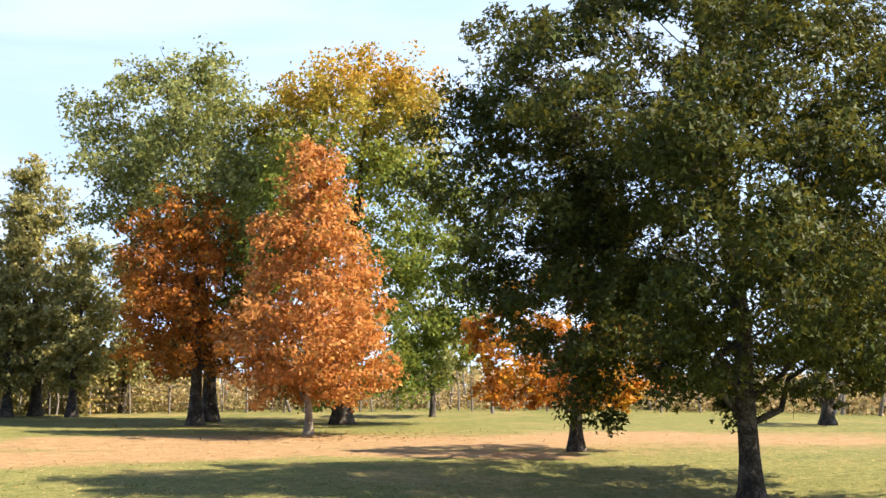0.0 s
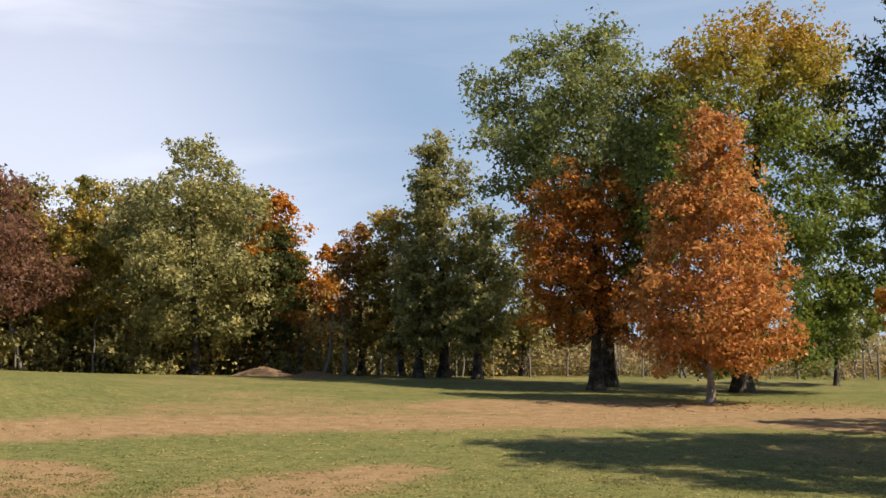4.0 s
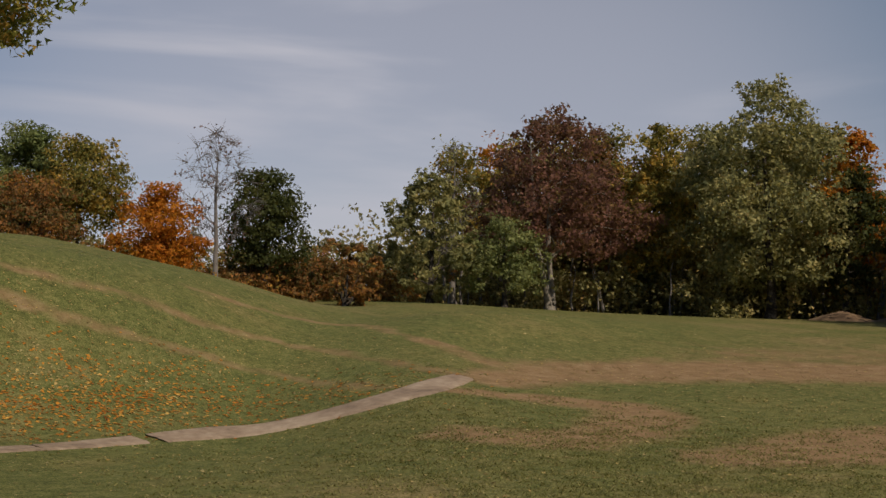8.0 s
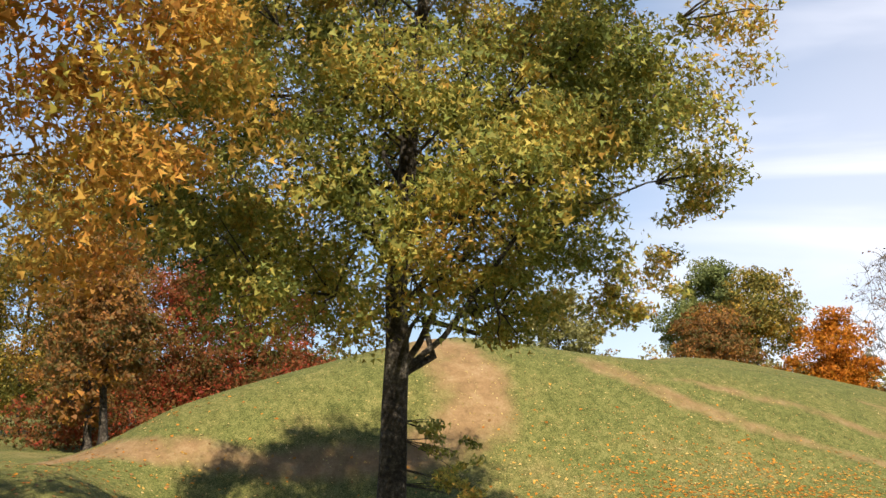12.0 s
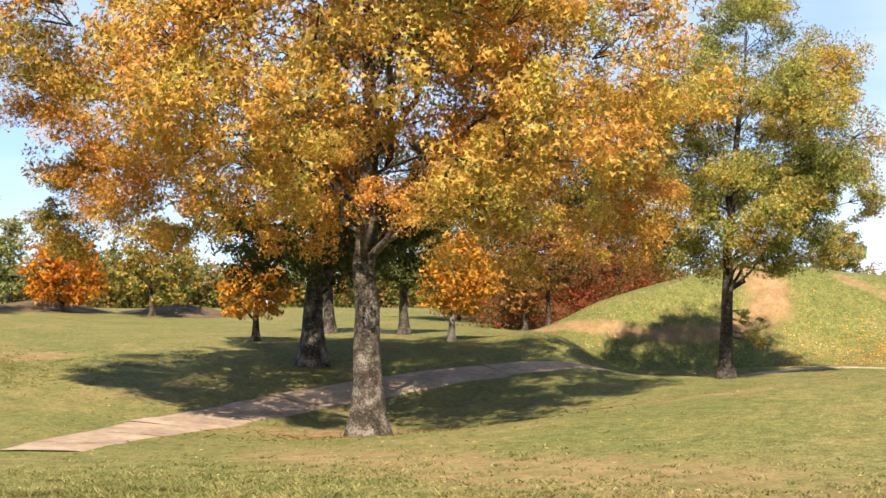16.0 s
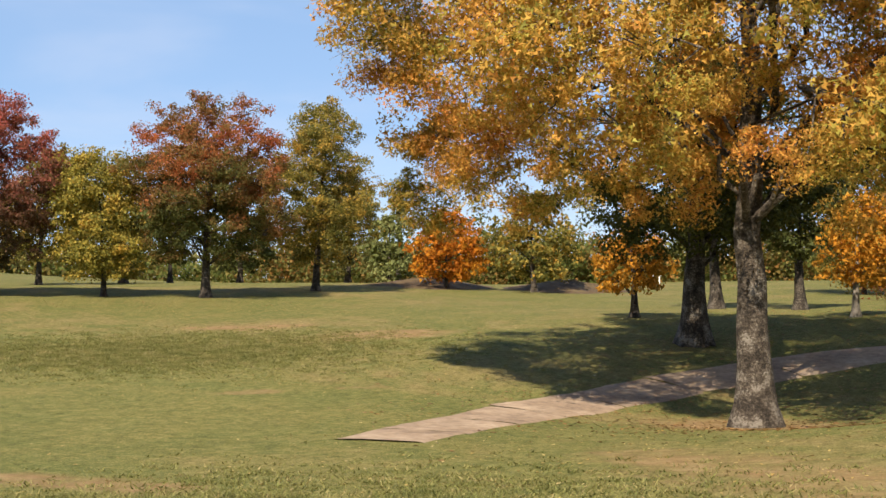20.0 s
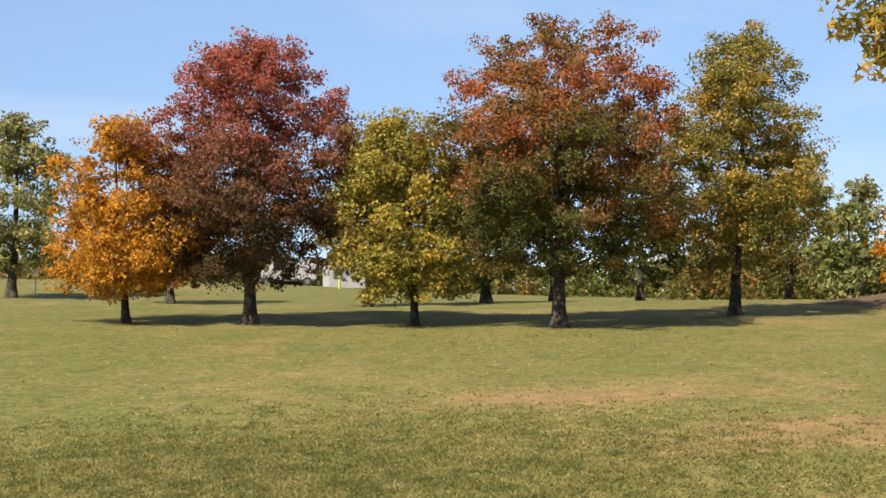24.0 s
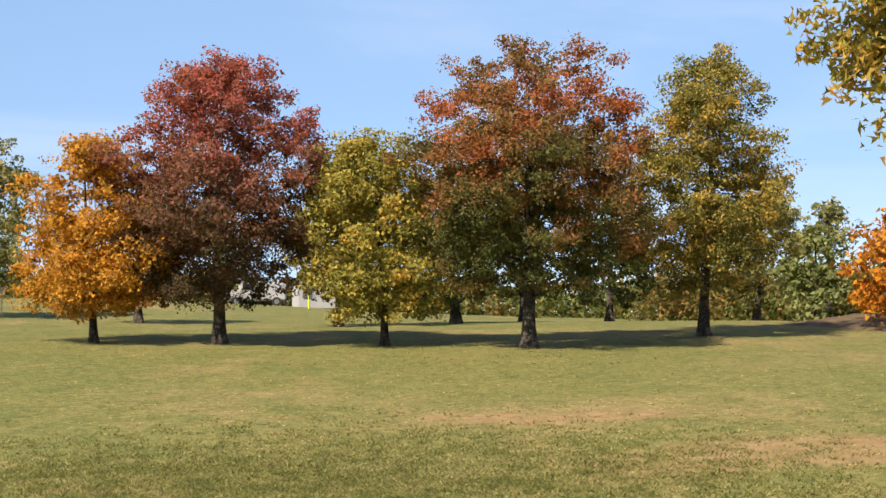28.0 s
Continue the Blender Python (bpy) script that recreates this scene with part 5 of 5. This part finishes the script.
def blades(name, label, patches, count, height, seed):
    """Grass blades: narrow leaning triangles on the ground."""
    rng = np.random.default_rng(seed)
    pt = np.array(patches, float)
    tufts = count // 16
    k = rng.choice(len(pt), size=tufts, p=pt[:, 4] / pt[:, 4].sum())
    own = rng.integers(tufts, size=count)
    xy = (pt[k, :2] + rng.normal(size=(tufts, 2)) * 0.6 * pt[k, 2:4])[own] + rng.normal(size=(count, 2)) * 0.09
    z = ground_z(xy[:, 0], xy[:, 1])
    a = rng.random(count) * 6.283
    w = 0.012 * (0.6 + rng.random(count))
    h = height * (0.4 + rng.random(count))
    side = np.stack([np.cos(a) * w, np.sin(a) * w, np.zeros(count)], -1)
    tip = np.stack([rng.normal(size=count) * 0.9 * h, rng.normal(size=count) * 0.9 * h, 0.8 * h], -1)
    base = np.stack([xy[:, 0], xy[:, 1], z - 0.005], -1)
    v = np.stack([base - side, base + side, base + tip], 1).astype(np.float32)
    me = bpy.data.meshes.new(name)
    me.vertices.add(count * 3)
    me.vertices.foreach_set("co", v.ravel())
    me.loops.add(count * 3)
    me.loops.foreach_set("vertex_index", np.arange(count * 3, dtype=np.int32))
    me.polygons.add(count)
    me.polygons.foreach_set("loop_start", np.arange(0, count * 3, 3, dtype=np.int32))
    me.materials.append(BLADE)
    me.update(calc_edges=True)
    return tagged(new(name, me), label, "grass", kind="stuff")


blades("grass", "short mown grass blades, green and straw", [(-6, 11, 6, 5, 3.0), (0, 20, 8, 5, 1.5), (-12, 14, 5, 5, 1.5)], 110000, 0.033, 51)
blades("grass", "shaggy green grass on the near bank", [(15.5, -9, 4, 6, 3), (11, -13, 4, 4.5, 1.5), (-9, -28, 3.5, 4.5, 2.6), (-12, -25, 4, 5, 2.2)], 280000, 0.052, 52)
# tall tufts added where a low bank's lip would cast a thin shadow line
blades("grass", "ragged tuft line in place of the shadow along a low bank's edge", [(10.9, -17.2, 0.25, 0.9, 1), (10.2, -15.6, 0.2, 0.9, 1), (9.7, -14.0, 0.18, 0.8, 0.8), (9.5, -12.4, 0.15, 0.7, 0.5)], 9000, 0.1, 53)


# ---- small things ----
def box(bm, x, y, z, sx, sy, sz, bevel=0.0):
    r = bmesh.ops.create_cube(bm, size=1.0, matrix=Matrix.Translation((x, y, z)) @ Matrix.Diagonal((sx, sy, sz, 1)))
    if bevel:
        bmesh.ops.bevel(bm, geom=list({e for v in r["verts"] for e in v.link_edges}), offset=bevel, segments=2, affect="EDGES")
    return r["verts"]


def mesh_part(name, bm, mat, parent, label=""):
    me = bpy.data.meshes.new(name)
    bm.to_mesh(me)
    bm.free()
    me.materials.append(mat)
    return part(name, me, parent, label)


def sign(x, y, turn, board_w, board_h, top, label):
    root = new("sign")
    root.matrix_basis = pose(x, y, float(ground_z(x, y)), 0, 0, turn)
    tagged(root, label, "sign")
    bm = bmesh.new()
    bmesh.ops.create_cone(bm, cap_ends=True, segments=10, radius1=0.03, radius2=0.03, depth=top, matrix=Matrix.Translation((0, 0, top / 2 - 0.02)))
    mesh_part("post", bm, STEEL, root)
    bm = bmesh.new()
    box(bm, 0, -0.045, top - board_h / 2, board_w, 0.02, board_h, 0.006)
    mesh_part("board", bm, WHITE, root, "white sign board")


sign(-0.64, 54.43, 0, 0.26, 0.36, 0.62, "small white yardage sign on a post in the grass")
sign(-34.6, -67.8, 150, 0.3, 0.35, 1.25, "small white sign on a grey post")


def wire_fence(line, gap, height, label):
    """Thin posts with three wires strung between them."""
    pts = np.array(line, float)
    d = np.concatenate([[0], np.cumsum(np.hypot(*np.diff(pts, axis=0).T))])
    root = new("wire_fence")
    root.location = (*pts[0], float(ground_z(*pts[0])))
    tagged(root, label, "fence")
    rng = np.random.default_rng(71)
    feet = []
    for s in np.arange(0, d[-1], gap):
        x, y = np.interp(s, d, pts[:, 0]) - pts[0, 0], np.interp(s, d, pts[:, 1]) - pts[0, 1]
        z = float(ground_z(x + pts[0, 0], y + pts[0, 1])) - root.location.z
        lean = rng.normal(size=2) * 0.04
        v, f = tubes([[(x, y, z - 0.1, 0.05), (x + lean[0] / 2, y + lean[1] / 2, z + height / 2, 0.045), (x + lean[0], y + lean[1], z + height * (0.92 + 0.16 * rng.random()), 0.04)]], 8)
        part("post", mesh_from("post", v, f, GREY_TWIG), root)
        feet.append((x, y, z))
    for k in (0.35, 0.65, 0.92):
        v, f = tubes([[(x, y, z + k * height, 0.006) for x, y, z in feet]], 4)
        part("wire", mesh_from("wire", v, f, GREY_TWIG), root)


wire_fence([(-0.5 - 57.5 * math.sin(radians(a)), -0.8 + 57.5 * math.cos(radians(a))) for a in range(22, -17, -3)], 1.7, 1.25, "weathered post and wire fence before the brush")


def white_frame(x, y, turn):
    root = new("rail_frame")
    root.matrix_basis = pose(x, y, float(ground_z(x, y)), 0, 0, turn)
    tagged(root, "small white wooden frame of two posts under a board", "frame")
    for k in (-0.22, 0.22):
        bm = bmesh.new()
        box(bm, k, 0, 0.36, 0.09, 0.09, 0.8, 0.01)
        mesh_part("post", bm, WHITE, root)
    bm = bmesh.new()
    box(bm, 0, 0, 0.8, 0.66, 0.14, 0.1, 0.01)
    mesh_part("board", bm, WHITE, root)


white_frame(-62.1, -18.5, 90)


def dirt_mound(x, y, rx, ry, h, mat, label, seed):
    rng = np.random.default_rng(seed)
    n, m = 28, 12
    verts = []
    for j in range(m + 1):
        q = j / m
        for i in range(n):
            a = 2 * np.pi * i / n
            k = 1 + 0.12 * math.sin(3 * a + seed) + 0.08 * math.sin(5 * a)
            px, py = x + rx * q * k * math.cos(a), y + ry * q * k * math.sin(a)
            verts.append((px, py, float(ground_z(px, py)) - 0.05 + h * (math.cos(math.pi * q) + 1) / 2 * (1 + 0.12 * rng.normal() * (1 - q))))
    faces = [(j * n + i, j * n + (i + 1) % n, (j + 1) * n + (i + 1) % n, (j + 1) * n + i) for j in range(m) for i in range(n)]
    ob = new("mound", mesh_from("mound", verts, faces, mat))
    tagged(ob, label, "mound", kind="structure")


dirt_mound(-25.4, 51.0, 2.0, 1.4, 0.42, SOIL, "small heap of pale brown earth at the wood's edge", 61)
dirt_mound(-23.4, 52.0, 1.6, 1.1, 0.26, SOIL, "low heap of pale brown earth at the wood's edge", 62)
dirt_mound(-51.5, -31.0, 6.0, 5.0, 0.5, LITTER, "grassy mound covered with brown leaves on the far field", 63)
dirt_mound(-53.5, -23.0, 5.0, 5.0, 0.6, LITTER, "grassy mound covered with brown leaves on the far field", 64)


def shed(x, y, turn):
    root = new("shed")
    root.matrix_basis = pose(x, y, float(ground_z(x, y)), 0, 0, turn)
    tagged(root, "small white shed, greyed for shade, far behind the trees", "building")
    bm = bmesh.new()
    box(bm, 0, 0, 0.85, 3.0, 2.2, 1.8, 0.02)
    mesh_part("wall", bm, SHADED_WHITE, root)
    bm = bmesh.new()
    for s in (-1, 1):
        vs = box(bm, 0, s * 0.6, 1.9, 3.2, 1.35, 0.06)
        bmesh.ops.rotate(bm, verts=vs, cent=(0, s * 0.6, 1.9), matrix=Matrix.Rotation(-s * 0.25, 3, "X"))
    mesh_part("roof", bm, STEEL, root, "grey sheet roof")
    bm = bmesh.new()
    box(bm, -0.9, -1.13, 1.1, 0.5, 0.05, 0.5, 0.01)
    w = mesh_part("window", bm, GLASS, root)
    bm = bmesh.new()
    for dx, dz, sx, sz in ((0, 0.28, 0.66, 0.08), (0, -0.28, 0.66, 0.08), (-0.28, 0, 0.08, 0.66), (0.28, 0, 0.08, 0.66)):
        box(bm, -0.9 + dx, -1.16, 1.1 + dz, sx, 0.06, sz)
    mesh_part("frame", bm, STEEL, w)


def marker_post(x, y):
    root = new("marker_post")
    root.location = (x, y, float(ground_z(x, y)))
    tagged(root, "bright yellow-green marker post standing in the grass", "post")
    bm = bmesh.new()
    box(bm, 0, 0, 0.42, 0.12, 0.12, 0.9, 0.02)
    mesh_part("post", bm, YELLOW_PAINT, root)
    bm = bmesh.new()
    box(bm, 0, 0, 0.88, 0.18, 0.18, 0.06, 0.015)
    mesh_part("cap", bm, YELLOW_PAINT, root)


def van(x, y, turn):
    root = new("van")
    root.matrix_basis = pose(x, y, float(ground_z(x, y)), 0, 0, turn)
    tagged(root, "pale van parked beside the far building", "van")
    bm = bmesh.new()
    box(bm, 0.3, 0, 1.15, 3.6, 1.8, 1.5, 0.15)
    box(bm, -2.0, 0, 0.85, 1.3, 1.75, 0.9, 0.18)
    mesh_part("body", bm, SHADED_WHITE, root)
    for s in (-1, 1):
        bm = bmesh.new()
        box(bm, -0.9, s * 0.9, 1.5, 0.9, 0.04, 0.5, 0.02)
        mesh_part("window", bm, GLASS, root)
        for k in (-1.8, 1.3):
            bm = bmesh.new()
            bmesh.ops.create_cone(bm, cap_ends=True, segments=20, radius1=0.36, radius2=0.36, depth=0.24, matrix=Matrix.Translation((k, s * 0.82, 0.36)) @ Matrix.Rotation(math.pi / 2, 4, "X"))
            wh = mesh_part("wheel", bm, RUBBER, root)
            bm = bmesh.new()
            bmesh.ops.create_cone(bm, cap_ends=True, segments=16, radius1=0.2, radius2=0.2, depth=0.02, matrix=Matrix.Translation((k, s * 0.95, 0.36)) @ Matrix.Rotation(math.pi / 2, 4, "X"))
            mesh_part("rim", bm, STEEL, wh)


shed(-68.5, -77.6, 145)
van(-68.9, -83.8, 140)
marker_post(-62.2, -72.6)
